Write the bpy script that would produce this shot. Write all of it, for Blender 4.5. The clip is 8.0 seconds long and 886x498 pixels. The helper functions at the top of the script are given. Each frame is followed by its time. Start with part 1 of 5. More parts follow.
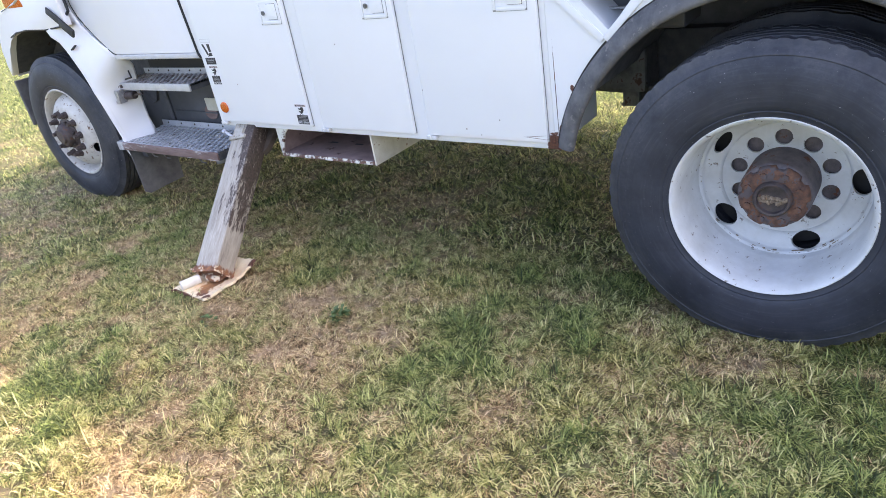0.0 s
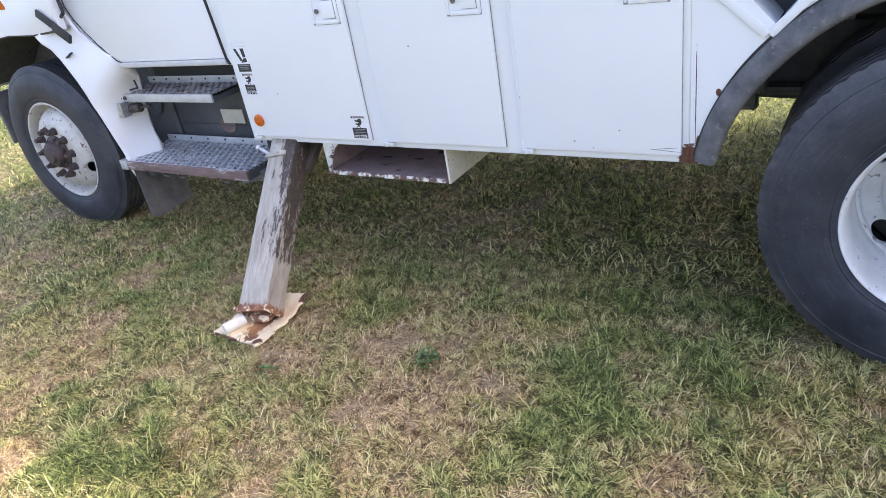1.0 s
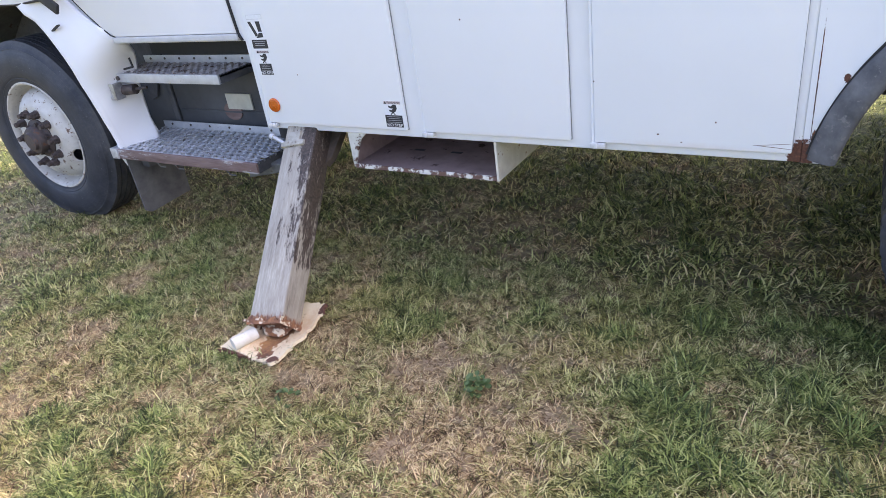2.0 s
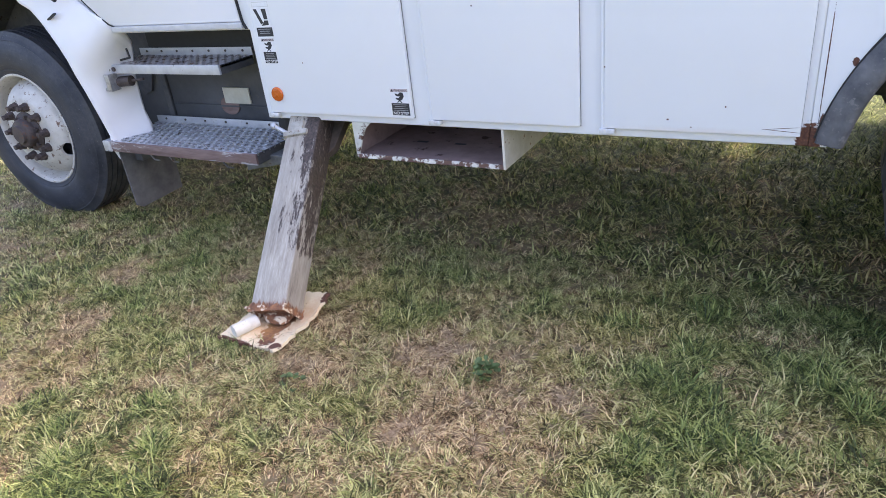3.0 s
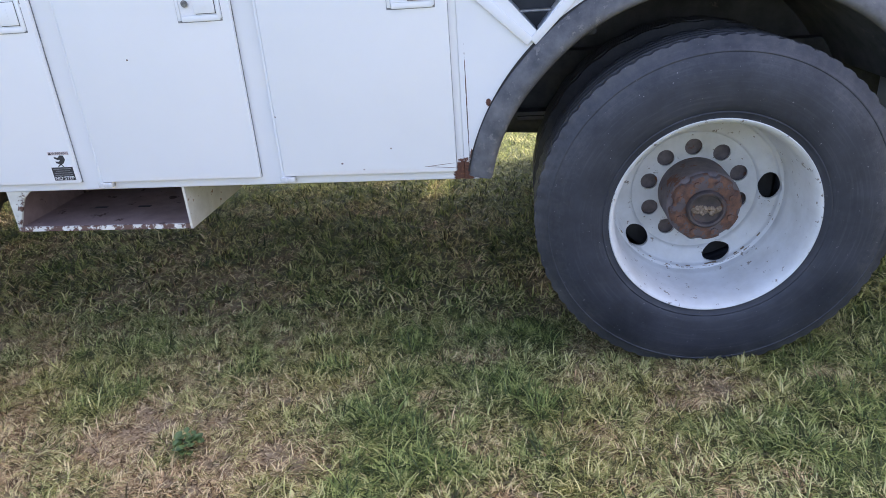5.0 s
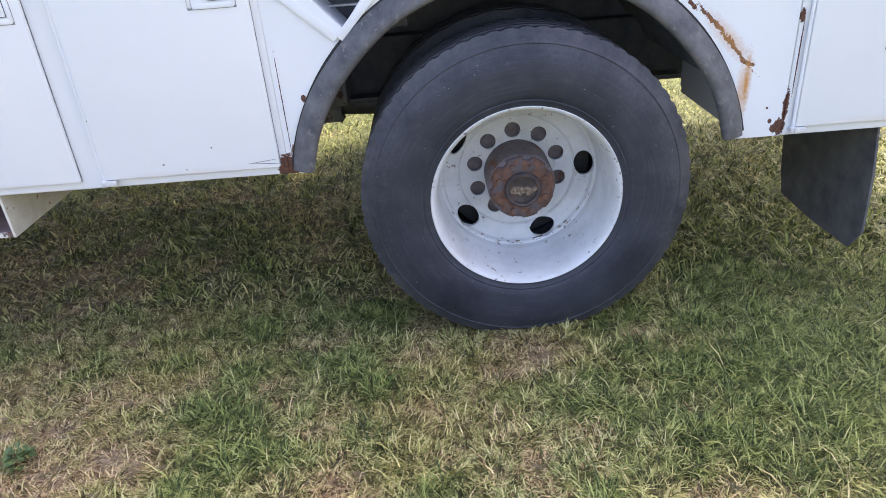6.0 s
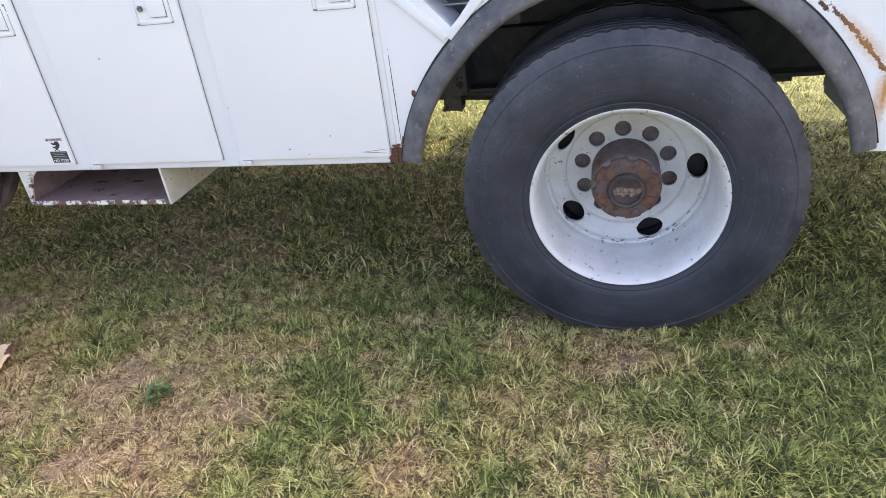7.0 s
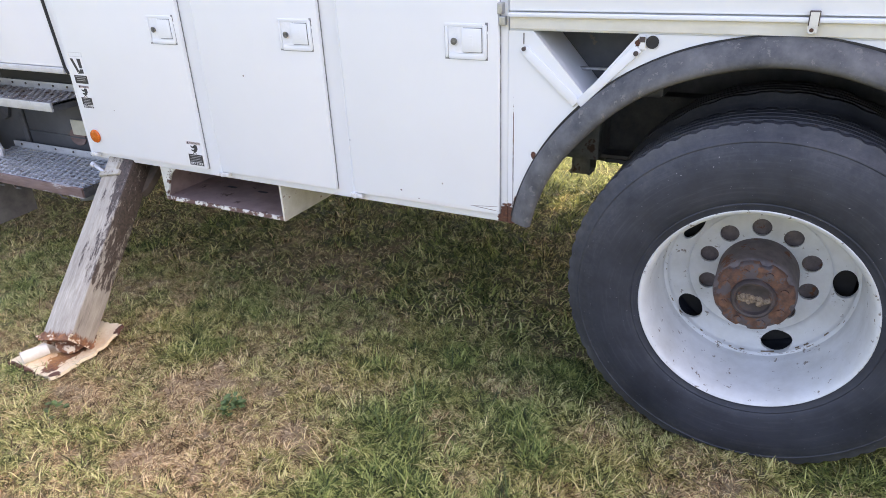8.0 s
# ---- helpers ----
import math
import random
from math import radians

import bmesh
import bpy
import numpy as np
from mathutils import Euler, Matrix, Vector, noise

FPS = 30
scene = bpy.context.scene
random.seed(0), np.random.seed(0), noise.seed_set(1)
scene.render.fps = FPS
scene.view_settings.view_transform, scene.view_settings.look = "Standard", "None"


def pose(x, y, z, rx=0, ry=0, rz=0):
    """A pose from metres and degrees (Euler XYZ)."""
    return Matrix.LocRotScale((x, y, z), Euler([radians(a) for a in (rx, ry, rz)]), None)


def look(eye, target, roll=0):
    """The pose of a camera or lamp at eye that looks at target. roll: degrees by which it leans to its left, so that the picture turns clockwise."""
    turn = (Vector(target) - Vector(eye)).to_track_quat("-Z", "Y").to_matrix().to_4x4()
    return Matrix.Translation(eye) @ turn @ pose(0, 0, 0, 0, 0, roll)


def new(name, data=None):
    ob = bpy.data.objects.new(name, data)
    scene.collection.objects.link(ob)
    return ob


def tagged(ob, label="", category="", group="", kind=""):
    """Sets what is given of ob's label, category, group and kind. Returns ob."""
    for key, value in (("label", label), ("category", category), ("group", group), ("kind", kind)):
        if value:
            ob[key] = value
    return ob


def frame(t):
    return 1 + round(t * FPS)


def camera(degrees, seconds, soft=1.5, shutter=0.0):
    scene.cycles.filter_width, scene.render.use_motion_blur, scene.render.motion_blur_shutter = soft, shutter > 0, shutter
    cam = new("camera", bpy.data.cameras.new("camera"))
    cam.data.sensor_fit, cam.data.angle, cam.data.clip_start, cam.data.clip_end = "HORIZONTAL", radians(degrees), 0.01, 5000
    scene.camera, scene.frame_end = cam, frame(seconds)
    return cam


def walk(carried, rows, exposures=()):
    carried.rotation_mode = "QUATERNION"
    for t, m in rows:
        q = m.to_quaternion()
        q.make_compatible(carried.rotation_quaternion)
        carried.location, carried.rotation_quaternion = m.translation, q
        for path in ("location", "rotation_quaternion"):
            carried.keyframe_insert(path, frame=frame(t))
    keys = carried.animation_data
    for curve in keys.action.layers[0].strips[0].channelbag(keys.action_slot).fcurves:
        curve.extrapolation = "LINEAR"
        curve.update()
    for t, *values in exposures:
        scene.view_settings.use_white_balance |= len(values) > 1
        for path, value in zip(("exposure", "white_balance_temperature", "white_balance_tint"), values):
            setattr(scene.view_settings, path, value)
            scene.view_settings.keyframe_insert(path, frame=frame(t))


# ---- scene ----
cam = camera(67.0, 8.0, soft=0.65)
PATH = [
    (0, (2.516, -2.072, 1.440), (1.441, -0.768, 0.572), -10.06),
    (0.5, (2.201, -2.083, 1.429), (1.158, -0.745, 0.573), -10.29),
    (1, (1.876, -2.038, 1.449), (0.898, -0.671, 0.564), -10.28),
    (1.5, (1.646, -1.896, 1.415), (0.669, -0.527, 0.531), -10.23),
    (1.7, (1.584, -1.868, 1.389), (0.617, -0.500, 0.492), -9.53),
    (2.8, (1.429, -1.974, 1.251), (0.540, -0.524, 0.403), -6.92),
    (3, (1.434, -1.982, 1.249), (0.548, -0.532, 0.400), -6.69),
    (3.5, (1.431, -1.987, 1.203), (0.540, -0.511, 0.404), -5.70),
    (4, (1.434, -1.980, 1.171), (0.522, -0.505, 0.393), -5.67),
    (4.3, (1.436, -2.017, 1.176), (0.559, -0.521, 0.399), -5.67),
    (4.5, (1.457, -2.040, 1.162), (0.709, -0.458, 0.423), -4.90),
    (4.7, (1.507, -1.997, 1.162), (0.928, -0.339, 0.438), -4.99),
    (5, (1.605, -1.928, 1.209), (1.362, -0.207, 0.441), -4.19),
    (5.2, (1.659, -1.922, 1.219), (1.564, -0.191, 0.442), -5.30),
    (6.3, (1.998, -1.954, 1.343), (1.981, -0.301, 0.406), -4.69),
    (6.5, (2.065, -1.956, 1.370), (2.038, -0.317, 0.408), -4.55),
    (6.8, (2.079, -1.965, 1.391), (1.850, -0.338, 0.437), -6.53),
    (7, (2.078, -1.961, 1.381), (1.627, -0.361, 0.462), -7.34),
    (7.3, (2.070, -1.896, 1.410), (1.468, -0.317, 0.540), -3.83),
    (7.5, (2.086, -1.865, 1.391), (1.409, -0.288, 0.576), -2.41),
    (8, (2.136, -1.789, 1.418), (1.331, -0.277, 0.596), -2.41),
]
walk(cam, [(t, look(eye, target, roll)) for t, eye, target, roll in PATH],
     [(0, 2.39, 6510, 20.5), (1.5, 2.20, 6480, 22), (5.0, 2.17, 6310, 21.5), (6.5, 2.38, 6930, 23), (8.0, 2.37, 7130, 22.5)])

# ---- world and sun ----
SUN_DIR = Vector((0.72, 0.68, 1.0)).normalized()
world = bpy.data.worlds.new("sky")
scene.world = world
world.use_nodes = True
wn = world.node_tree
sky = wn.nodes.new("ShaderNodeTexSky")
sky.sky_type = "NISHITA"
sky.sun_disc = False
sky.sun_elevation = math.asin(SUN_DIR.z)
sky.sun_rotation = math.atan2(SUN_DIR.x, SUN_DIR.y)
sky.dust_density = 5.0
wn.links.new(sky.outputs[0], wn.nodes["Background"].inputs[0])
wn.nodes["Background"].inputs[1].default_value = 0.15
sun = new("sun", bpy.data.lights.new("sun", "SUN"))
sun.data.energy = 1.05
sun.data.angle = radians(0.6)
sun.data.color = (1.0, 0.92, 0.74)
sun.matrix_world = look(SUN_DIR * 30, (0, 0, 0))


# ---- materials ----
TRUCK_SCALE = 0.935   # the truck is drawn in its own units of 0.935 m


def nodes_of(name):
    mat = bpy.data.materials.new(name)
    mat.use_nodes = True
    nt = mat.node_tree
    return mat, nt, nt.nodes["Principled BSDF"]


def node(nt, kind, **values):
    n = nt.nodes.new(kind)
    for k, v in values.items():
        n.inputs[k].default_value = v
    return n


def noise_of(nt, scale, detail=4.0, rough=0.6, stretch=None, own=False):
    tc = nt.nodes.new("ShaderNodeTexCoord" if own else "ShaderNodeNewGeometry")
    out = tc.outputs["Object" if own else "Position"]
    if stretch:
        mp = nt.nodes.new("ShaderNodeMapping")
        mp.inputs["Scale"].default_value = stretch
        nt.links.new(out, mp.inputs["Vector"])
        out = mp.outputs[0]
    n = node(nt, "ShaderNodeTexNoise", Scale=scale, Detail=detail, Roughness=rough)
    nt.links.new(out, n.inputs["Vector"])
    return n.outputs["Fac"]


def ramp(nt, fac, stops):
    r = nt.nodes.new("ShaderNodeValToRGB")
    els = r.color_ramp.elements
    while len(els) < len(stops):
        els.new(0.5)
    for e, (p, c) in zip(els, stops):
        e.position = p
        e.color = (*c, 1) if len(c) == 3 else c
    nt.links.new(fac, r.inputs[0])
    return r.outputs[0]


def mixed(nt, fac, a, b):
    m = nt.nodes.new("ShaderNodeMix")
    m.data_type = "RGBA"
    for sock, v in ((m.inputs[0], fac), (m.inputs[6], a), (m.inputs[7], b)):
        if isinstance(v, (int, float)):
            sock.default_value = v
        elif isinstance(v, tuple):
            sock.default_value = (*v, 1)
        else:
            nt.links.new(v, sock)
    return m.outputs[2]


def math2(nt, op, a, b):
    m = nt.nodes.new("ShaderNodeMath")
    m.operation = op
    for sock, v in zip(m.inputs, (a, b)):
        if isinstance(v, (int, float)):
            sock.default_value = v
        else:
            nt.links.new(v, sock)
    return m.outputs[0]


def bumped(nt, bsdf, height, strength=0.3, dist=0.002):
    b = node(nt, "ShaderNodeBump", Strength=strength, Distance=dist)
    nt.links.new(height, b.inputs["Height"])
    nt.links.new(b.outputs[0], bsdf.inputs["Normal"])


def surface(name, dark, light, scale=30, rough=0.5, metal=0.0, bump=0.2, spots=None, spot_at=0.62, spot_scale=9, stretch=None, coat=0.0, own=False):
    """Two tones by noise, and where spots is given a third colour in patches (rust, dirt, chipped paint)."""
    mat, nt, bsdf = nodes_of(name)
    fine = noise_of(nt, scale, 5, 0.65, stretch, own)
    col = ramp(nt, fine, [(0.3, dark), (0.7, light)])
    rgh = ramp(nt, fine, [(0.25, (rough - 0.08,) * 3), (0.75, (rough + 0.08,) * 3)])
    if spots:
        big = noise_of(nt, spot_scale, 8, 0.7, stretch, own)
        mask = ramp(nt, big, [(spot_at - 0.015, (0, 0, 0)), (spot_at + 0.015, (1, 1, 1))])
        col = mixed(nt, mask, col, spots)
        rgh = mixed(nt, mask, rgh, (0.85,) * 3)
    nt.links.new(col, bsdf.inputs["Base Color"])
    nt.links.new(rgh, bsdf.inputs["Roughness"])
    bsdf.inputs["Metallic"].default_value = metal
    bsdf.inputs["Coat Weight"].default_value = coat
    if bump:
        bumped(nt, bsdf, fine, bump)
    return mat


def worn_paint(name, base, spots=(), streaks=0.0):
    """White enamel with faint dirt; spots are rust eruptions: (x, y, z), (rx, ry, rz) in metres, and how torn their rims are."""
    mat, nt, bsdf = nodes_of(name)
    geo = nt.nodes.new("ShaderNodeNewGeometry")
    own = nt.nodes.new("ShaderNodeVectorMath")
    own.operation = "SCALE"
    own.inputs["Scale"].default_value = 1 / TRUCK_SCALE
    nt.links.new(geo.outputs["Position"], own.inputs[0])
    soft = noise_of(nt, 2.3, 5, 0.6)
    grime = noise_of(nt, 60, 6, 0.75, (1, 1, 0.25))
    col = mixed(nt, ramp(nt, soft, [(0.35, (0, 0, 0)), (0.75, (0.35,) * 3)]), base, tuple(c * 0.88 for c in base))
    specks = ramp(nt, grime, [(0.70, (0, 0, 0)), (0.80, (0.45 + streaks,) * 3)])
    col = mixed(nt, specks, col, (0.30, 0.27, 0.23))
    ragged = noise_of(nt, 80, 8, 0.75)
    tone = ramp(nt, noise_of(nt, 140, 6, 0.7), [(0.3, (0.065, 0.028, 0.020)), (0.55, (0.13, 0.055, 0.034)), (0.78, (0.30, 0.14, 0.07))])
    rough_out = None
    for (x, y, z), (rx, ry, rz), torn, tint, *turn in spots:
        mp = nt.nodes.new("ShaderNodeMapping")
        mp.vector_type = "TEXTURE"
        mp.inputs["Location"].default_value = (x, y, z)
        mp.inputs["Rotation"].default_value = (0, radians(turn[0] if turn else 0), 0)
        mp.inputs["Scale"].default_value = (rx, ry, rz)
        nt.links.new(own.outputs[0], mp.inputs["Vector"])
        ln = nt.nodes.new("ShaderNodeVectorMath")
        ln.operation = "LENGTH"
        nt.links.new(mp.outputs[0], ln.inputs[0])
        d = math2(nt, "ADD", ln.outputs["Value"], math2(nt, "MULTIPLY", math2(nt, "SUBTRACT", ragged, 0.5), torn))
        if tint:
            mask = math2(nt, "MULTIPLY", ramp(nt, d, [(0.15, (1, 1, 1)), (1.0, (0, 0, 0))]), tint)
            col = mixed(nt, mask, col, (0.56, 0.27, 0.085))
        else:
            mask = ramp(nt, d, [(0.93, (1, 1, 1)), (1.0, (0, 0, 0))])
            col = mixed(nt, mask, col, tone)
            rough_out = math2(nt, "MAXIMUM", rough_out, mask) if rough_out else mask
    nt.links.new(col, bsdf.inputs["Base Color"])
    bsdf.inputs["Roughness"].default_value = 0.38
    if rough_out:
        r = ramp(nt, rough_out, [(0, (0.38,) * 3), (1, (0.9,) * 3)])
        nt.links.new(r, bsdf.inputs["Roughness"])
    bumped(nt, bsdf, soft, 0.08, 0.01)
    return mat


CORNER_RUST = [
    ((1.512, 0.0, 0.640), (0.034, 0.2, 0.050), 1.8, 0),
    ((1.540, 0.0, 0.698), (0.006, 0.2, 0.018), 2.2, 0),
    ((1.600, 0.0, 0.862), (0.009, 0.2, 0.012), 2.0, 0),
    ((1.532, 0.0, 0.86), (0.0016, 0.2, 0.15), 2.5, 0),
    ((1.892, 0.0, 1.215), (0.008, 0.2, 0.010), 2.0, 0),
    ((2.306, 0.0, 1.256), (0.010, 0.2, 0.012), 2.0, 0),
]
ARCH_RUST = [
    ((2.864, 0.0, 0.999), (0.070, 0.2, 0.0070), 5.0, 0, 46),
    ((2.934, 0.0, 0.919), (0.092, 0.2, 0.0056), 4.4, 0, 48),
    ((2.924, 0.0, 0.936), (0.020, 0.2, 0.010), 4.0, 0, 48),
    ((2.986, 0.0, 0.864), (0.026, 0.2, 0.007), 2.4, 0, 22),
    ((2.919, 0.0, 0.944), (0.140, 0.3, 0.032), 1.6, 0.55, 47),
    ((2.990, 0.0, 0.800), (0.017, 0.3, 0.120), 1.2, 1.0),
    ((2.972, 0.0, 0.740), (0.018, 0.3, 0.16), 1.6, 0.6),
    ((2.798, 0.0, 1.049), (0.022, 0.2, 0.006), 3.4, 0, 42),
]
HINGE_RUST = [
    ((3.534, 0.0, 0.642), (0.014, 0.2, 0.004), 2.5, 0),
    ((3.108, 0.0, 0.646), (0.024, 0.2, 0.016), 1.8, 0),
    ((3.128, 0.0, 0.716), (0.009, 0.2, 0.056), 2.4, 0),
    ((3.116, 0.0, 0.650), (0.018, 0.2, 0.030), 2.4, 0),
    ((3.134, 0.0, 0.996), (0.009, 0.2, 0.020), 2.4, 0),
    ((3.084, 0.0, 0.671), (0.007, 0.2, 0.007), 2.4, 0),
    ((3.069, 0.0, 0.716), (0.004, 0.2, 0.004), 2.4, 0),
    ((3.142, 0.0, 0.876), (0.0022, 0.2, 0.13), 2.2, 0),
]
BODY_RUST = CORNER_RUST + ARCH_RUST + HINGE_RUST
WHITE = (0.80, 0.81, 0.82)
M_BODY = worn_paint("white_body_enamel", WHITE, BODY_RUST)
DOOR_MARKS = [
    ((1.22, 0.0, 0.652), (0.30, 0.3, 0.020), 1.6, 0.13),
    ((0.58, 0.0, 0.650), (0.26, 0.3, 0.016), 1.6, 0.10),
    ((-0.15, 0.0, 0.650), (0.34, 0.3, 0.016), 1.6, 0.10),
    ((3.55, 0.0, 0.655), (0.38, 0.3, 0.025), 1.6, 0.16),
    ((1.12, 0.0, 0.690), (0.0035, 0.2, 0.0025), 1.0, 0),
    ((1.285, 0.0, 0.735), (0.0025, 0.2, 0.003), 1.0, 0),
    ((1.19, 0.0, 0.668), (0.0025, 0.2, 0.002), 1.0, 0),
    ((0.92, 0.0, 0.85), (0.003, 0.2, 0.003), 1.0, 0),
    ((1.445, 0.0, 0.668), (0.055, 0.2, 0.0009), 0.6, 0, 4),
    ((1.440, 0.0, 0.676), (0.050, 0.2, 0.0008), 0.6, 0, -6),
    ((0.47, 0.0, 1.05), (0.003, 0.2, 0.003), 1.0, 0),
    ((-0.30, 0.0, 0.86), (0.002, 0.2, 0.003), 1.0, 0),
]
M_DOOR = worn_paint("white_door_enamel", (0.82, 0.83, 0.84), DOOR_MARKS)
M_CAB = worn_paint("white_cab_enamel", (0.82, 0.82, 0.83))
M_BRACKET = surface("chipped_white_bracket", (0.58, 0.57, 0.50), (0.72, 0.71, 0.64), 25, 0.6, spots=(0.12, 0.06, 0.04), spot_at=0.56, spot_scale=14)
M_FLARE = surface("weathered_fender_rubber", (0.052, 0.053, 0.058), (0.155, 0.152, 0.155), 14, 0.6, bump=0.3, spots=(0.17, 0.16, 0.155), spot_at=0.60, spot_scale=40)
M_FLAP = surface("mud_flap_rubber", (0.062, 0.062, 0.066), (0.150, 0.146, 0.142), 12, 0.8, bump=0.4, spots=(0.26, 0.25, 0.24), spot_at=0.70, spot_scale=60)
# Lighter than the chassis paint to stand in for haze in the arch.
M_LINER = surface("dusty_hazed_well_paint", (0.10, 0.105, 0.115), (0.24, 0.24, 0.245), 9, 0.8, bump=0.3, spots=(0.30, 0.28, 0.25), spot_at=0.66, spot_scale=14)
# Rail strip and catch plate: creamier than the white panels.
M_RAIL = surface("dull_cream_rail", (0.66, 0.64, 0.57), (0.78, 0.76, 0.70), 8, 0.5, bump=0.08, spots=(0.52, 0.48, 0.40), spot_at=0.66, spot_scale=12)
M_RIM = surface("white_wheel_paint", (0.52, 0.52, 0.50), (0.70, 0.71, 0.71), 7, 0.5, bump=0.08, spots=(0.22, 0.19, 0.16), spot_at=0.635, spot_scale=38)
M_FRIM = surface("cream_grimy_wheel_paint", (0.44, 0.41, 0.36), (0.64, 0.62, 0.57), 9, 0.55, bump=0.1, spots=(0.17, 0.11, 0.08), spot_at=0.60, spot_scale=34)
M_RUST = surface("flaking_rust", (0.060, 0.034, 0.028), (0.21, 0.100, 0.058), 45, 0.85, bump=0.8, spots=(0.105, 0.085, 0.085), spot_at=0.53, spot_scale=26)
M_HUB = surface("greasy_hub_steel", (0.085, 0.072, 0.076), (0.20, 0.165, 0.165), 30, 0.6, metal=0.2, bump=0.6, spots=(0.17, 0.075, 0.045), spot_at=0.60, spot_scale=16)
M_CUP = surface("dark_greasy_cup", (0.035, 0.028, 0.027), (0.095, 0.070, 0.064), 30, 0.6, bump=0.5, spots=(0.13, 0.065, 0.04), spot_at=0.6, spot_scale=30)
M_GRIT = surface("dry_brown_dirt", (0.10, 0.075, 0.05), (0.30, 0.23, 0.16), 120, 0.95, bump=0.5)
M_CRUST = surface("tan_grease_crust", (0.09, 0.06, 0.04), (0.34, 0.26, 0.18), 90, 0.9, bump=0.8)
M_STUD = surface("dark_stud_steel", (0.05, 0.042, 0.04), (0.13, 0.10, 0.09), 60, 0.65, metal=0.3, bump=0.5)
M_FRAME = surface("dusty_black_chassis_paint", (0.050, 0.054, 0.062), (0.125, 0.125, 0.130), 18, 0.7, bump=0.4, spots=(0.06, 0.035, 0.025), spot_at=0.66)
M_TANK = surface("dusty_dark_panel", (0.040, 0.044, 0.052), (0.105, 0.108, 0.116), 5, 0.55, bump=0.15, spots=(0.15, 0.125, 0.10), spot_at=0.64, spot_scale=9)
M_ALU = surface("scuffed_aluminium", (0.42, 0.43, 0.46), (0.66, 0.67, 0.70), 28, 0.45, metal=0.5, bump=0.2, spots=(0.20, 0.17, 0.16), spot_at=0.62, spot_scale=22)
M_ALU_PLAIN = surface("plain_aluminium_edge", (0.46, 0.47, 0.49), (0.62, 0.63, 0.65), 14, 0.45, metal=0.4, bump=0.12, spots=(0.34, 0.32, 0.30), spot_at=0.66, spot_scale=30)
M_ALU_DIRTY = surface("mud_stained_aluminium", (0.24, 0.22, 0.22), (0.52, 0.50, 0.50), 16, 0.55, metal=0.3, bump=0.3, spots=(0.16, 0.11, 0.09), spot_at=0.57, spot_scale=13)
M_LOCK = surface("tarnished_lock_steel", (0.10, 0.10, 0.105), (0.30, 0.30, 0.30), 120, 0.4, metal=0.7, bump=0.3)
M_HINGE = surface("dull_white_hinge_paint", (0.56, 0.56, 0.55), (0.74, 0.74, 0.73), 40, 0.5, bump=0.2, spots=(0.22, 0.17, 0.13), spot_at=0.66, spot_scale=40)
M_GREY = surface("grimy_grey_bracket", (0.085, 0.088, 0.085), (0.22, 0.22, 0.21), 20, 0.7, bump=0.4, spots=(0.09, 0.055, 0.04), spot_at=0.60, spot_scale=20)
M_CLAMP = surface("dull_cream_clamp", (0.28, 0.26, 0.21), (0.50, 0.47, 0.40), 30, 0.65, bump=0.3, spots=(0.13, 0.08, 0.05), spot_at=0.60, spot_scale=24)
M_LIP = surface("brown_worn_step_edge", (0.115, 0.066, 0.056), (0.27, 0.190, 0.170), 24, 0.7, bump=0.4, spots=(0.44, 0.42, 0.41), spot_at=0.60, spot_scale=18, stretch=(0.22, 1, 1.6))
M_TRAY = surface("oxide_brown_tray", (0.17, 0.115, 0.105), (0.30, 0.215, 0.200), 12, 0.7, bump=0.3, spots=(0.06, 0.03, 0.02), spot_at=0.62, spot_scale=15)
M_CHIP = surface("chipped_lip_paint", (0.70, 0.68, 0.60), (0.80, 0.78, 0.72), 30, 0.6, bump=0.6, spots=(0.15, 0.085, 0.065), spot_at=0.485, spot_scale=20)
M_PAD = worn_paint("cream_rusted_pad", (0.80, 0.67, 0.46), [
    ((-0.143, -0.60, 0.03), (0.038, 0.12, 0.3), 1.8, 0),
    ((-0.118, -0.71, 0.03), (0.032, 0.035, 0.3), 2.6, 0),
    ((-0.058, -0.735, 0.03), (0.026, 0.022, 0.3), 2.0, 0),
    ((-0.258, -0.755, 0.02), (0.12, 0.012, 0.3), 3.0, 0),
    ((-0.188, -0.66, 0.03), (0.13, 0.09, 0.3), 2.0, 0.55),
    ((-0.078, -0.52, 0.03), (0.06, 0.12, 0.3), 2.4, 0.5),
    ((-0.048, -0.43, 0.03), (0.022, 0.03, 0.3), 2.0, 0),
], 0.2)
M_SHOE = surface("cream_pad_paint", (0.60, 0.55, 0.45), (0.76, 0.72, 0.62), 20, 0.6, bump=0.2, spots=(0.30, 0.16, 0.08), spot_at=0.62, spot_scale=20)
M_AMBER = surface("amber_reflector", (0.48, 0.085, 0.006), (0.62, 0.135, 0.012), 90, 0.25, bump=0.3)
M_BLACK = surface("black_trim", (0.012, 0.012, 0.013), (0.03, 0.03, 0.032), 40, 0.6, bump=0.2)
M_INK = surface("sticker_ink", (0.014, 0.014, 0.018), (0.035, 0.035, 0.042), 200, 0.5, bump=0)
M_STICK = surface("sticker_vinyl", (0.76, 0.77, 0.78), (0.84, 0.84, 0.85), 90, 0.4, bump=0)
M_REDINK = surface("sticker_red_ink", (0.60, 0.50, 0.49), (0.70, 0.60, 0.59), 90, 0.5, bump=0)
M_STEEL = surface("dull_zinc", (0.35, 0.35, 0.36), (0.60, 0.60, 0.60), 50, 0.4, metal=0.8, bump=0.2)
M_LABEL = surface("faded_cream_label", (0.50, 0.48, 0.38), (0.62, 0.60, 0.50), 20, 0.6, bump=0)
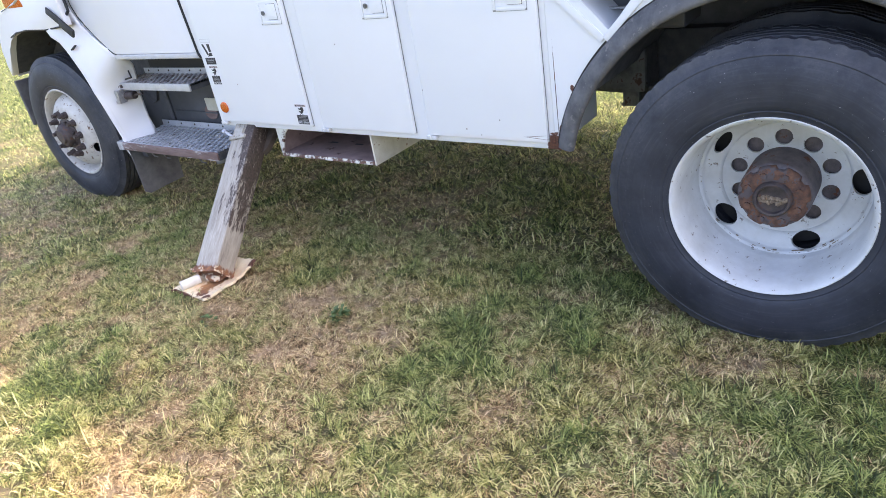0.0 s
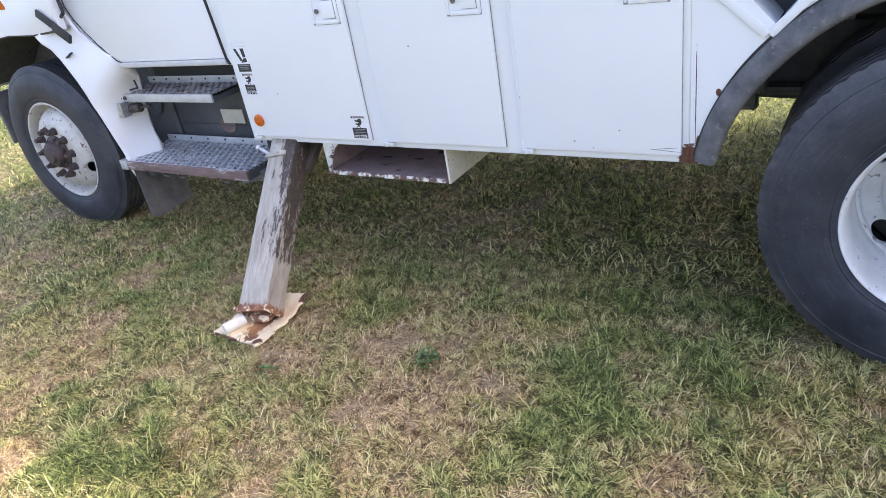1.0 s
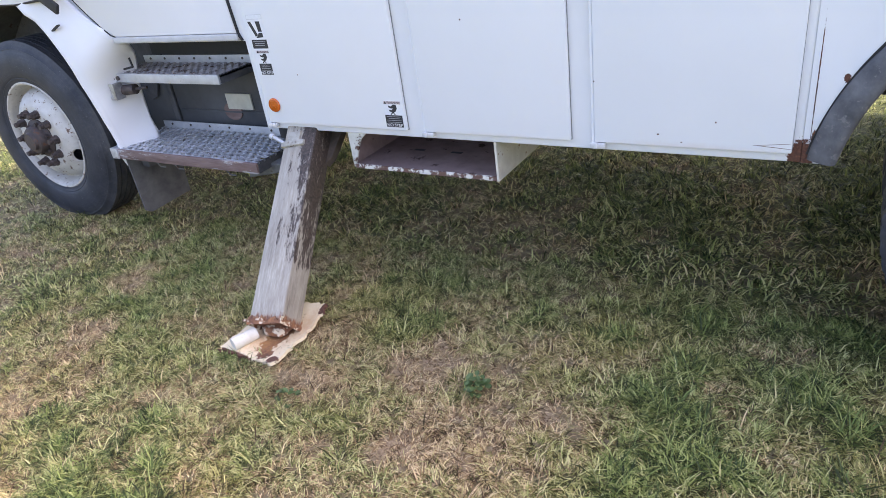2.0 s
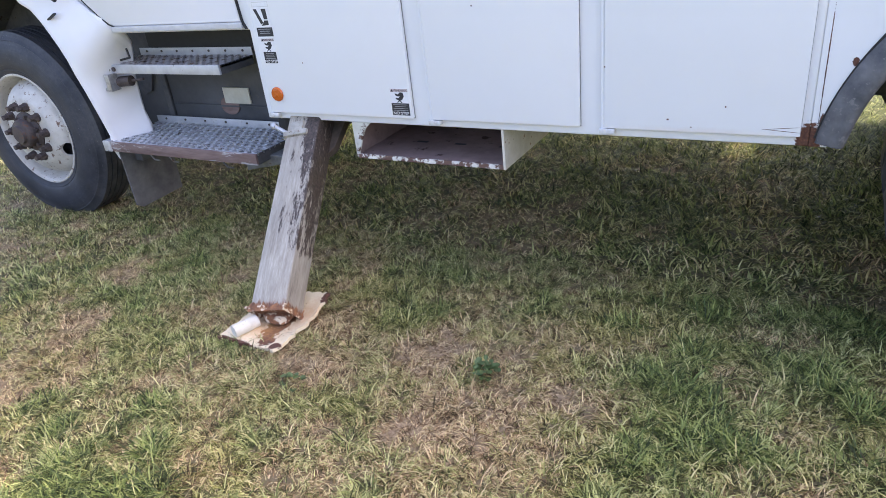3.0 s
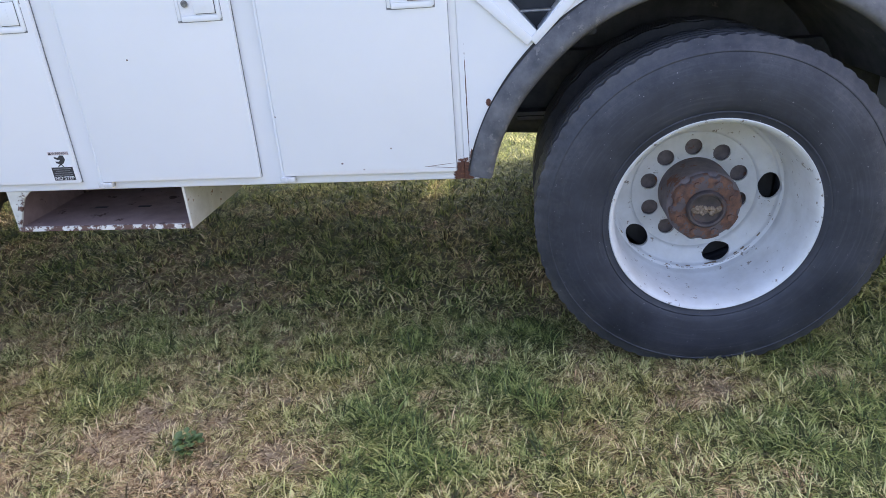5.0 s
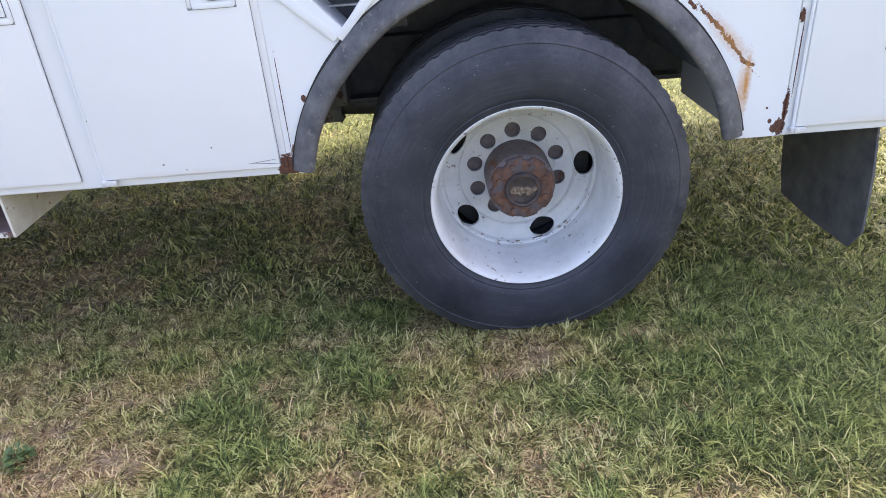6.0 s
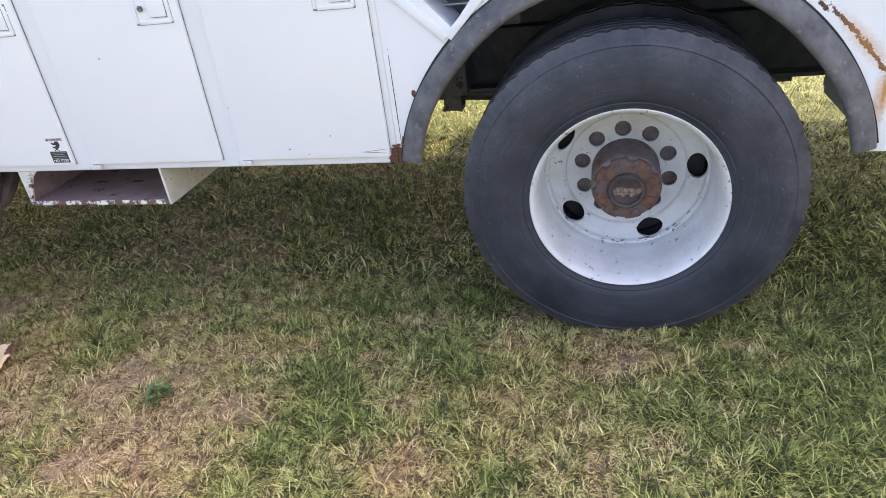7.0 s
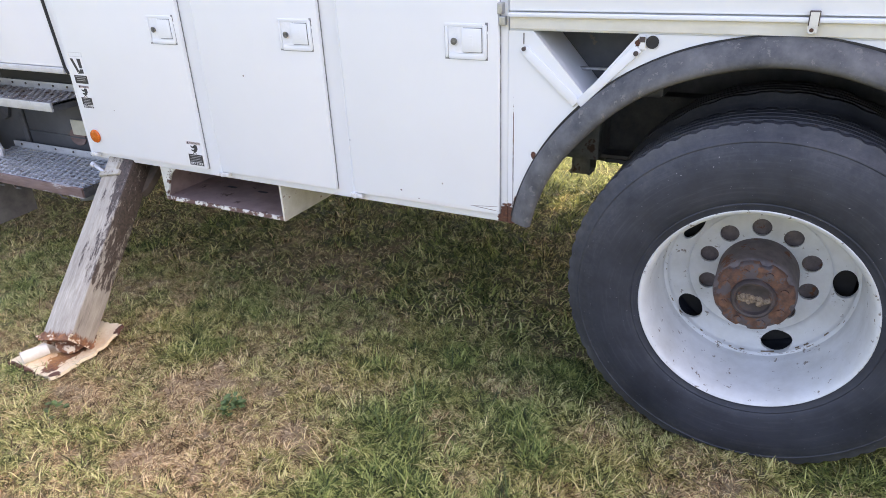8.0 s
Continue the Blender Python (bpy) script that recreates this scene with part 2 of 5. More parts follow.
# Grime round the latches; also the shadow gap round the doors.
M_GRIME_GAP = surface("grime_and_shadow_line", (0.06, 0.06, 0.06), (0.42, 0.42, 0.43), 60, 0.8, bump=0)
M_GALV = surface("grey_sill_trim", (0.50, 0.50, 0.50), (0.62, 0.62, 0.62), 20, 0.5, bump=0.1)


def turf_material(name, blade):
    mat, nt, bsdf = nodes_of(name)
    at = nt.nodes.new("ShaderNodeAttribute")
    at.attribute_name = "dry"
    geo = nt.nodes.new("ShaderNodeNewGeometry")
    if blade:
        clump = math2(nt, "MULTIPLY", math2(nt, "SUBTRACT", noise_of(nt, 24, 2, 0.5), 0.5), 1.3)
        pick = math2(nt, "ADD", math2(nt, "MULTIPLY", geo.outputs["Random Per Island"], 1.12), math2(nt, "ADD", clump, -0.06))
        cool = ramp(nt, pick, [(0.0, (0.047, 0.055, 0.018)), (0.30, (0.151, 0.174, 0.055)), (0.60, (0.376, 0.413, 0.138)), (1.0, (0.731, 0.721, 0.342))])
        olive = ramp(nt, pick, [(0.0, (0.064, 0.056, 0.018)), (0.30, (0.208, 0.187, 0.055)), (0.60, (0.461, 0.419, 0.133)), (1.0, (0.806, 0.710, 0.323))])
        green = mixed(nt, ramp(nt, noise_of(nt, 1.6, 4, 0.6), [(0.40, (0, 0, 0)), (0.66, (1, 1, 1))]), cool, olive)
        straw = ramp(nt, pick, [(0.0, (0.101, 0.057, 0.029)), (0.3, (0.365, 0.232, 0.122)), (0.65, (0.670, 0.478, 0.262)), (1.0, (0.90, 0.735, 0.450))])
        vivid = ramp(nt, pick, [(0.0, (0.030, 0.047, 0.015)), (0.3, (0.092, 0.132, 0.040)), (0.65, (0.218, 0.278, 0.075)), (1.0, (0.44, 0.49, 0.155))])
        green = mixed(nt, math2(nt, "MINIMUM", math2(nt, "MULTIPLY", math2(nt, "MAXIMUM", math2(nt, "MULTIPLY", at.outputs["Fac"], -1.0), 0.0), 1.5), 1.0), green, vivid)
        fac = math2(nt, "MAXIMUM", at.outputs["Fac"], 0.0)
    else:
        green = ramp(nt, noise_of(nt, 60, 6, 0.7), [(0.3, (0.085, 0.080, 0.036)), (0.7, (0.225, 0.205, 0.095))])
        turf = ramp(nt, noise_of(nt, 40, 6, 0.7), [(0.3, (0.060, 0.080, 0.020)), (0.7, (0.190, 0.215, 0.062))])
        lushness = math2(nt, "MINIMUM", math2(nt, "MAXIMUM", math2(nt, "MULTIPLY", at.outputs["Fac"], -1.6), 0.0), 1.0)
        green = mixed(nt, lushness, green, turf)
        straw = ramp(nt, noise_of(nt, 80, 6, 0.7), [(0.3, (0.23, 0.148, 0.086)), (0.7, (0.62, 0.465, 0.290))])
        fac = math2(nt, "ADD", at.outputs["Fac"], math2(nt, "MULTIPLY", math2(nt, "SUBTRACT", noise_of(nt, 9, 6, 0.7), 0.5), 0.5))
    col = mixed(nt, fac, green, straw)
    nt.links.new(col, bsdf.inputs["Base Color"])
    bsdf.inputs["Roughness"].default_value = 0.5 if blade else 0.95
    if blade:
        bsdf.inputs["Specular IOR Level"].default_value = 0.28
        thin = nt.nodes.new("ShaderNodeBsdfTranslucent")
        nt.links.new(col, thin.inputs["Color"])
        both = nt.nodes.new("ShaderNodeMixShader")
        both.inputs[0].default_value = 0.36
        nt.links.new(bsdf.outputs[0], both.inputs[1])
        nt.links.new(thin.outputs[0], both.inputs[2])
        nt.links.new(both.outputs[0], nt.nodes["Material Output"].inputs["Surface"])
    else:
        bumped(nt, bsdf, noise_of(nt, 120, 6, 0.7), 1.0, 0.02)
    return mat


def tyre_rubber(name):
    """Aged black rubber: dusty towards the tread, with scattered pale flecks."""
    mat, nt, bsdf = nodes_of(name)
    soft = noise_of(nt, 6, 5, 0.65, own=True)
    fine = noise_of(nt, 70, 6, 0.7, own=True)
    col = ramp(nt, soft, [(0.32, (0.013, 0.016, 0.025)), (0.68, (0.038, 0.042, 0.056))])
    tc = nt.nodes.new("ShaderNodeTexCoord")
    flat = nt.nodes.new("ShaderNodeVectorMath")
    flat.operation = "MULTIPLY"
    flat.inputs[1].default_value = (1, 0, 1)
    nt.links.new(tc.outputs["Object"], flat.inputs[0])
    ln = nt.nodes.new("ShaderNodeVectorMath")
    ln.operation = "LENGTH"
    nt.links.new(flat.outputs[0], ln.inputs[0])
    out = math2(nt, "ADD", ln.outputs["Value"], math2(nt, "MULTIPLY", math2(nt, "SUBTRACT", fine, 0.5), 0.22))
    dust = math2(nt, "MULTIPLY", ramp(nt, out, [(0.42, (0, 0, 0)), (0.56, (0.75,) * 3)]), ramp(nt, soft, [(0.38, (0.25,) * 3), (0.62, (1, 1, 1))]))
    col = mixed(nt, dust, col, (0.105, 0.102, 0.100))
    sep = nt.nodes.new("ShaderNodeSeparateXYZ")
    nt.links.new(tc.outputs["Object"], sep.inputs[0])
    polar = nt.nodes.new("ShaderNodeCombineXYZ")
    nt.links.new(math2(nt, "MULTIPLY", math2(nt, "ARCTAN2", sep.outputs["Z"], sep.outputs["X"]), 1.6), polar.inputs[0])
    nt.links.new(math2(nt, "MULTIPLY", ln.outputs["Value"], 75.0), polar.inputs[1])
    scuff = node(nt, "ShaderNodeTexNoise", Scale=1.6, Detail=6.0, Roughness=0.65)
    nt.links.new(polar.outputs[0], scuff.inputs["Vector"])
    arcs = math2(nt, "MULTIPLY", ramp(nt, scuff.outputs["Fac"], [(0.50, (0, 0, 0)), (0.74, (0.30,) * 3)]), ramp(nt, soft, [(0.36, (0.2,) * 3), (0.6, (1, 1, 1))]))
    col = mixed(nt, arcs, col, (0.115, 0.115, 0.122))
    fleck = ramp(nt, noise_of(nt, 110, 3, 0.6, own=True), [(0.70, (0, 0, 0)), (0.72, (1, 1, 1))])
    col = mixed(nt, math2(nt, "MULTIPLY", fleck, ramp(nt, noise_of(nt, 7, 3, 0.6, own=True), [(0.40, (0.1,) * 3), (0.58, (1, 1, 1))])), col, (0.25, 0.25, 0.26))
    nt.links.new(col, bsdf.inputs["Base Color"])
    bsdf.inputs["Roughness"].default_value = 0.58
    bumped(nt, bsdf, fine, 0.25, 0.002)
    return mat


M_RUBBER = tyre_rubber("aged_tyre_rubber")
M_SLEEVE = surface("mossy_brown_sleeve", (0.045, 0.036, 0.026), (0.12, 0.085, 0.06), 22, 0.85, bump=0.6, spots=(0.30, 0.27, 0.21), spot_at=0.62, spot_scale=24)
LEG_LENGTH = 1.127


def leg_paint(name):
    """Grey-white streaked paint of the square leg, worn to dark brown along one side of its upper half."""
    mat, nt, bsdf = nodes_of(name)
    tc = nt.nodes.new("ShaderNodeTexCoord")
    sep = nt.nodes.new("ShaderNodeSeparateXYZ")
    nt.links.new(tc.outputs["Object"], sep.inputs[0])
    streak = noise_of(nt, 34, 11, 0.80, (1, 1, 0.13), own=True)
    flake = noise_of(nt, 19, 10, 0.82, (1, 1, 0.24), own=True)
    base = ramp(nt, streak, [(0.30, (0.17, 0.140, 0.110)), (0.44, (0.33, 0.288, 0.230)), (0.57, (0.45, 0.405, 0.330)), (0.74, (0.76, 0.70, 0.58))])
    grey = ramp(nt, noise_of(nt, 6, 4, 0.6, (1, 1, 0.3), own=True), [(0.42, (0, 0, 0)), (0.62, (0.6,) * 3)])
    base = mixed(nt, grey, base, (0.36, 0.318, 0.262))
    side = math2(nt, "MULTIPLY", sep.outputs["X"], 1.5)
    low = ramp(nt, math2(nt, "MULTIPLY", sep.outputs["Z"], 0.909), [(0.25, (0.30,) * 3), (0.55, (0.26,) * 3), (0.80, (0.22,) * 3), (0.88, (-0.3 + 0.3,) * 3)])
    worn = math2(nt, "ADD", math2(nt, "ADD", flake, side), math2(nt, "SUBTRACT", low, 0.26))
    dark = ramp(nt, worn, [(0.540, (0, 0, 0)), (0.565, (1, 1, 1))])
    brown = ramp(nt, noise_of(nt, 90, 5, 0.7, own=True), [(0.35, (0.032, 0.024, 0.019)), (0.7, (0.12, 0.085, 0.065))])
    col = mixed(nt, dark, base, brown)
    foot = math2(nt, "ADD", sep.outputs["Z"], math2(nt, "MULTIPLY", flake, 0.16))
    rust = ramp(nt, noise_of(nt, 70, 6, 0.7, own=True), [(0.35, (0.10, 0.04, 0.025)), (0.6, (0.30, 0.13, 0.06)), (0.75, (0.55, 0.42, 0.28))])
    col = mixed(nt, ramp(nt, math2(nt, "SUBTRACT", foot, LEG_LENGTH - 0.40), [(0.450, (0, 0, 0)), (0.462, (1, 1, 1))]), col, rust)
    nt.links.new(col, bsdf.inputs["Base Color"])
    bsdf.inputs["Roughness"].default_value = 0.6
    bumped(nt, bsdf, math2(nt, "SUBTRACT", streak, math2(nt, "MULTIPLY", dark, 0.6)), 0.35, 0.003)
    return mat


M_LEG = leg_paint("weathered_leg_paint")
M_COLLAR = surface("rust_and_cream_flakes", (0.10, 0.045, 0.028), (0.36, 0.16, 0.07), 40, 0.85, bump=0.8, spots=(0.70, 0.58, 0.42), spot_at=0.55, spot_scale=34)
M_BLADE = turf_material("lawn_blades", True)
M_SOIL = turf_material("thatch_and_soil", False)
M_WEED = surface("weed_leaf", (0.045, 0.080, 0.022), (0.11, 0.165, 0.048), 60, 0.55, bump=0.2)


# ---- mesh helpers ----
def box(bm, x0, x1, y0, y1, z0, z1, bevel=0.0, m=None):
    r = bmesh.ops.create_cube(bm, size=1.0)
    vs = r["verts"]
    for v in vs:
        v.co = Vector(((x0 + x1) / 2 + v.co.x * (x1 - x0), (y0 + y1) / 2 + v.co.y * (y1 - y0), (z0 + z1) / 2 + v.co.z * (z1 - z0)))
    if bevel:
        es = list({e for v in vs for e in v.link_edges})
        vs = list({v for f in bmesh.ops.bevel(bm, geom=es, offset=bevel, segments=2, profile=0.6, affect="EDGES")["faces"] for v in f.verts} | {v for v in vs if v.is_valid})
    if m is not None:
        bmesh.ops.transform(bm, matrix=m, verts=vs)
    return vs


def prism(bm, pts, y0, y1, bevel=0.0):
    """A plate in the x-z plane: the outline pts, from depth y0 to y1."""
    a = [bm.verts.new((x, y0, z)) for x, z in pts]
    b = [bm.verts.new((x, y1, z)) for x, z in pts]
    fa, fb = bm.faces.new(a), bm.faces.new(b[::-1])
    n = len(pts)
    for i in range(n):
        bm.faces.new((a[(i + 1) % n], a[i], b[i], b[(i + 1) % n]))
    if bevel:
        bmesh.ops.bevel(bm, geom=list(fa.edges), offset=bevel, segments=3, profile=0.6, affect="EDGES")
    return a + b


def lathe(bm, profile, segs=64, centre=(0, 0, 0), push=None, closed=False):
    """Turns (radius, y) points about an axis along y."""
    rings = []
    for i, (r, y) in enumerate(profile):
        ring = []
        for s in range(segs):
            a = 2 * math.pi * s / segs
            rr, yy = (r, y) if push is None else push(i, s, r, y)
            ring.append(bm.verts.new((centre[0] + rr * math.cos(a), centre[1] + yy, centre[2] + rr * math.sin(a))))
        rings.append(ring)
    pairs = list(zip(rings, rings[1:])) + ([(rings[-1], rings[0])] if closed else [])
    for p, q in pairs:
        for s in range(segs):
            t = (s + 1) % segs
            bm.faces.new((p[s], p[t], q[t], q[s]))
    return rings


def disc_cap(bm, ring, flip=False):
    bm.faces.new(ring[::-1] if flip else ring)


def rod(bm, p, q, r, segs=10, r2=None):
    p, q = Vector(p), Vector(q)
    d = q - p
    m = Matrix.Translation((p + q) / 2) @ d.to_track_quat("Z", "Y").to_matrix().to_4x4()
    return bmesh.ops.create_cone(bm, cap_ends=True, segments=segs, radius1=r, radius2=r if r2 is None else r2, depth=d.length, matrix=m)["verts"]


def part(name, bm, material, parent, label="", smooth=False, angle=40):
    bmesh.ops.recalc_face_normals(bm, faces=bm.faces)
    me = bpy.data.meshes.new(name)
    bm.to_mesh(me)
    bm.free()
    me.materials.append(material)
    if smooth:
        for p in me.polygons:
            p.use_smooth = True
        me.set_sharp_from_angle(angle=radians(angle))
    ob = new(name, me)
    ob.parent = parent
    if label:
        tagged(ob, label)
    return ob


def shared(name, source, parent, m):
    """Another object on the same mesh, at the pose m within its parent."""
    ob = new(name, source.data)
    ob.parent = parent
    ob.matrix_basis = m
    return ob


def carve(ob, cutter):
    """Cuts the closed mesh in cutter out of ob, for good."""
    bmesh.ops.recalc_face_normals(cutter, faces=cutter.faces)
    me = bpy.data.meshes.new("cutter")
    cutter.to_mesh(me)
    cutter.free()
    tool = new("cutter", me)
    bpy.context.view_layer.update()
    tool.matrix_world = ob.matrix_world
    mod = ob.modifiers.new("cut", "BOOLEAN")
    mod.operation, mod.object, mod.solver = "DIFFERENCE", tool, "EXACT"
    bpy.context.view_layer.update()
    done = bpy.data.meshes.new_from_object(ob.evaluated_get(bpy.context.evaluated_depsgraph_get()))
    ob.modifiers.clear()
    ob.data = done
    done.name = ob.name
    bpy.data.objects.remove(tool)
    bpy.data.meshes.remove(me)


def empty(name, at=(0, 0, 0)):
    ob = new(name)
    ob.location = at
    return ob


# ---- ground ----
def smooth_noise(x, y, cell, seed):
    """Value noise between 0 and 1 for arrays of places."""
    rng = np.random.RandomState(seed)
    table = rng.rand(256, 256)
    u, v = x / cell + 1000.0, y / cell + 1000.0
    i, j = np.floor(u).astype(int), np.floor(v).astype(int)
    fu, fv = u - i, v - j
    fu, fv = fu * fu * (3 - 2 * fu), fv * fv * (3 - 2 * fv)
    g = lambda a, b: table[a % 256, b % 256]
    return (g(i, j) * (1 - fu) + g(i + 1, j) * fu) * (1 - fv) + (g(i, j + 1) * (1 - fu) + g(i + 1, j + 1) * fu) * fv


# dry and green places of the lawn, some greens standing for shade: x, y, radius, strength (positive: dry)
DRY_PATCHES = [
    (0.44, -0.52, 0.12, 1.7), (0.23, -0.65, 0.12, 0.35), (0.02, -0.68, 0.13, 0.45), (0.91, -0.54, 0.14, 0.45), (0.96, -0.29, 0.11, 0.3),
    (0.63, -0.82, 0.16, 0.45), (0.80, -0.70, 0.13, 0.5), (1.01, -0.61, 0.1, 0.45), (-0.47, -1.42, 0.10, 0.3),
    (-1.16, -0.42, 0.14, 0.6), (-0.66, -1.01, 0.15, 0.35), (-0.36, 0.07, 0.15, 0.45), (1.87, -0.50, 0.12, 0.45), (2.08, -0.26, 0.1, 0.45),
    (1.87, -0.64, 0.05, 0.6), (2.71, -0.03, 0.13, 0.3), (-0.85, -0.85, 0.15, 0.45), (1.59, -0.82, 0.11, 0.35), (2.34, -0.26, 0.11, 0.3),
    (0.52, -0.68, 0.43, 0.08),
]
GREEN_AND_SHADE_PATCHES = [
    # these three also put missing shade into the lawn's colour at left
    (-0.45, -1.20, 0.35, -0.45), (-0.12, -1.28, 0.25, -0.35), (-0.90, -1.10, 0.25, -0.35),
    # and these two the shade behind the rear wheel
    (3.05, 0.45, 0.50, -0.6), (3.75, 0.25, 0.55, -0.6),
    (3.05, -0.35, 0.38, -0.4),
    (3.60, 0.53, 0.52, -0.5),
    (0.21, -0.36, 0.09, -1.05), (1.13, -0.36, 0.12, -0.6), (1.27, -0.46, 0.12, -0.75), (1.36, -0.57, 0.1, -0.7), (1.27, -0.15, 0.28, -0.4),
    (0.32, -0.81, 0.09, -0.5), (-0.29, -0.84, 0.11, -0.4), (-0.85, -0.57, 0.19, -0.4), (-0.21, -0.65, 0.1, -0.3), (-1.17, -0.09, 0.28, -0.4),
    (1.61, -0.38, 0.17, -0.5), (1.24, -0.70, 0.11, -0.8), (2.42, -0.51, 0.23, -0.65), (2.65, -0.36, 0.21, -0.65), (1.78, -0.70, 0.15, -0.35),
    (1.17, 0.44, 0.57, -0.3), (-1.73, -0.40, 0.38, -0.25), (3.04, -0.22, 0.38, -0.3), (2.90, -0.59, 0.28, -0.45),
]


def dryness(x, y):
    # greener under the truck, part of its shade put into the colour
    d = 0.32 - 0.12 * np.clip((x - 0.5) / 1.4, 0, 1) - 0.16 * np.clip((y + 0.30) / 0.3, 0, 1) + 0.40 * (smooth_noise(x, y, 0.48, 3) - 0.5) + 0.75 * (smooth_noise(x, y, 0.15, 4) - 0.5) + 0.75 * (smooth_noise(x, y, 0.06, 5) - 0.5)
    for px, py, r, k in DRY_PATCHES + GREEN_AND_SHADE_PATCHES:
        wob = r * (0.75 + 0.5 * smooth_noise(x, y, 0.09, 6))
        d = d + 0.95 * k * np.exp(-((x - px) ** 2 + (y - py) ** 2) / (wob * wob))
    return np.clip(d - 0.35 * np.clip(y - 0.4, 0, 1) - 0.50 * np.clip(y - 1.2, 0, 1) - 0.3 * np.clip(-x - 3.0, 0, 1) - 0.35 * np.clip((x - 2.75) / 0.4, 0, 1) - 0.55 * np.clip(-y - 1.6, 0, 1), -0.6, 1)


def lift(x, y):
    k = np.clip((y + 0.72) / 0.75, 0, 1)
    return -0.044 * k * k * (3 - 2 * k) + 0.018 * (smooth_noise(x, y, 0.9, 8) - 0.5) + 0.010 * (smooth_noise(x, y, 0.22, 9) - 0.5) - 0.004


def mesh_arrays(name, co, loops, starts, counts, material):
    me = bpy.data.meshes.new(name)
    me.vertices.add(len(co))
    me.vertices.foreach_set("co", co.astype(np.float32).ravel())
    me.loops.add(len(loops))
    me.loops.foreach_set("vertex_index", loops.astype(np.int32))
    me.polygons.add(len(starts))
    me.polygons.foreach_set("loop_start", starts.astype(np.int32))
    me.polygons.foreach_set("loop_total", counts.astype(np.int32))
    me.update(calc_edges=True)
    me.materials.append(material)
    return me


def build_ground():
    """One sheet: fine near the truck, coarse to the horizon."""
    near = np.arange(-9.0, 7.01, 0.06)
    far = np.array([14.0, 30.0, 80.0, 250.0, 1200.0])
    xs = np.r_[-far[::-1] - 9, near, far + 7]
    nx = len(xs)
    ys = np.r_[-far[::-1] - 4, np.arange(-4.0, 7.01, 0.06), far + 7]
    ny = len(ys)
    gx, gy = [a.ravel() for a in np.meshgrid(xs, ys)]
    inside = (gx > -9) & (gx < 7) & (gy > -4) & (gy < 7)
    gz = np.where(inside, lift(gx, gy), np.where(gy > 0, -0.048, -0.004))
    i, j = [a.ravel() for a in np.meshgrid(np.arange(nx - 1), np.arange(ny - 1))]
    quads = np.stack([j * nx + i, j * nx + i + 1, (j + 1) * nx + i + 1, (j + 1) * nx + i], 1)
    me = mesh_arrays("ground", np.stack([gx, gy, gz], 1), quads.ravel(), np.arange(len(quads)) * 4, np.full(len(quads), 4), M_SOIL)
    me.attributes.new("dry", "FLOAT", "POINT").data.foreach_set("value", np.where(inside, dryness(gx, gy), -0.5).astype(np.float32))
    me.polygons.foreach_set("use_smooth", np.ones(len(quads), bool))
    tagged(new("ground", me), "patchy lawn ground of thatch and dry soil", "ground", kind="structure")


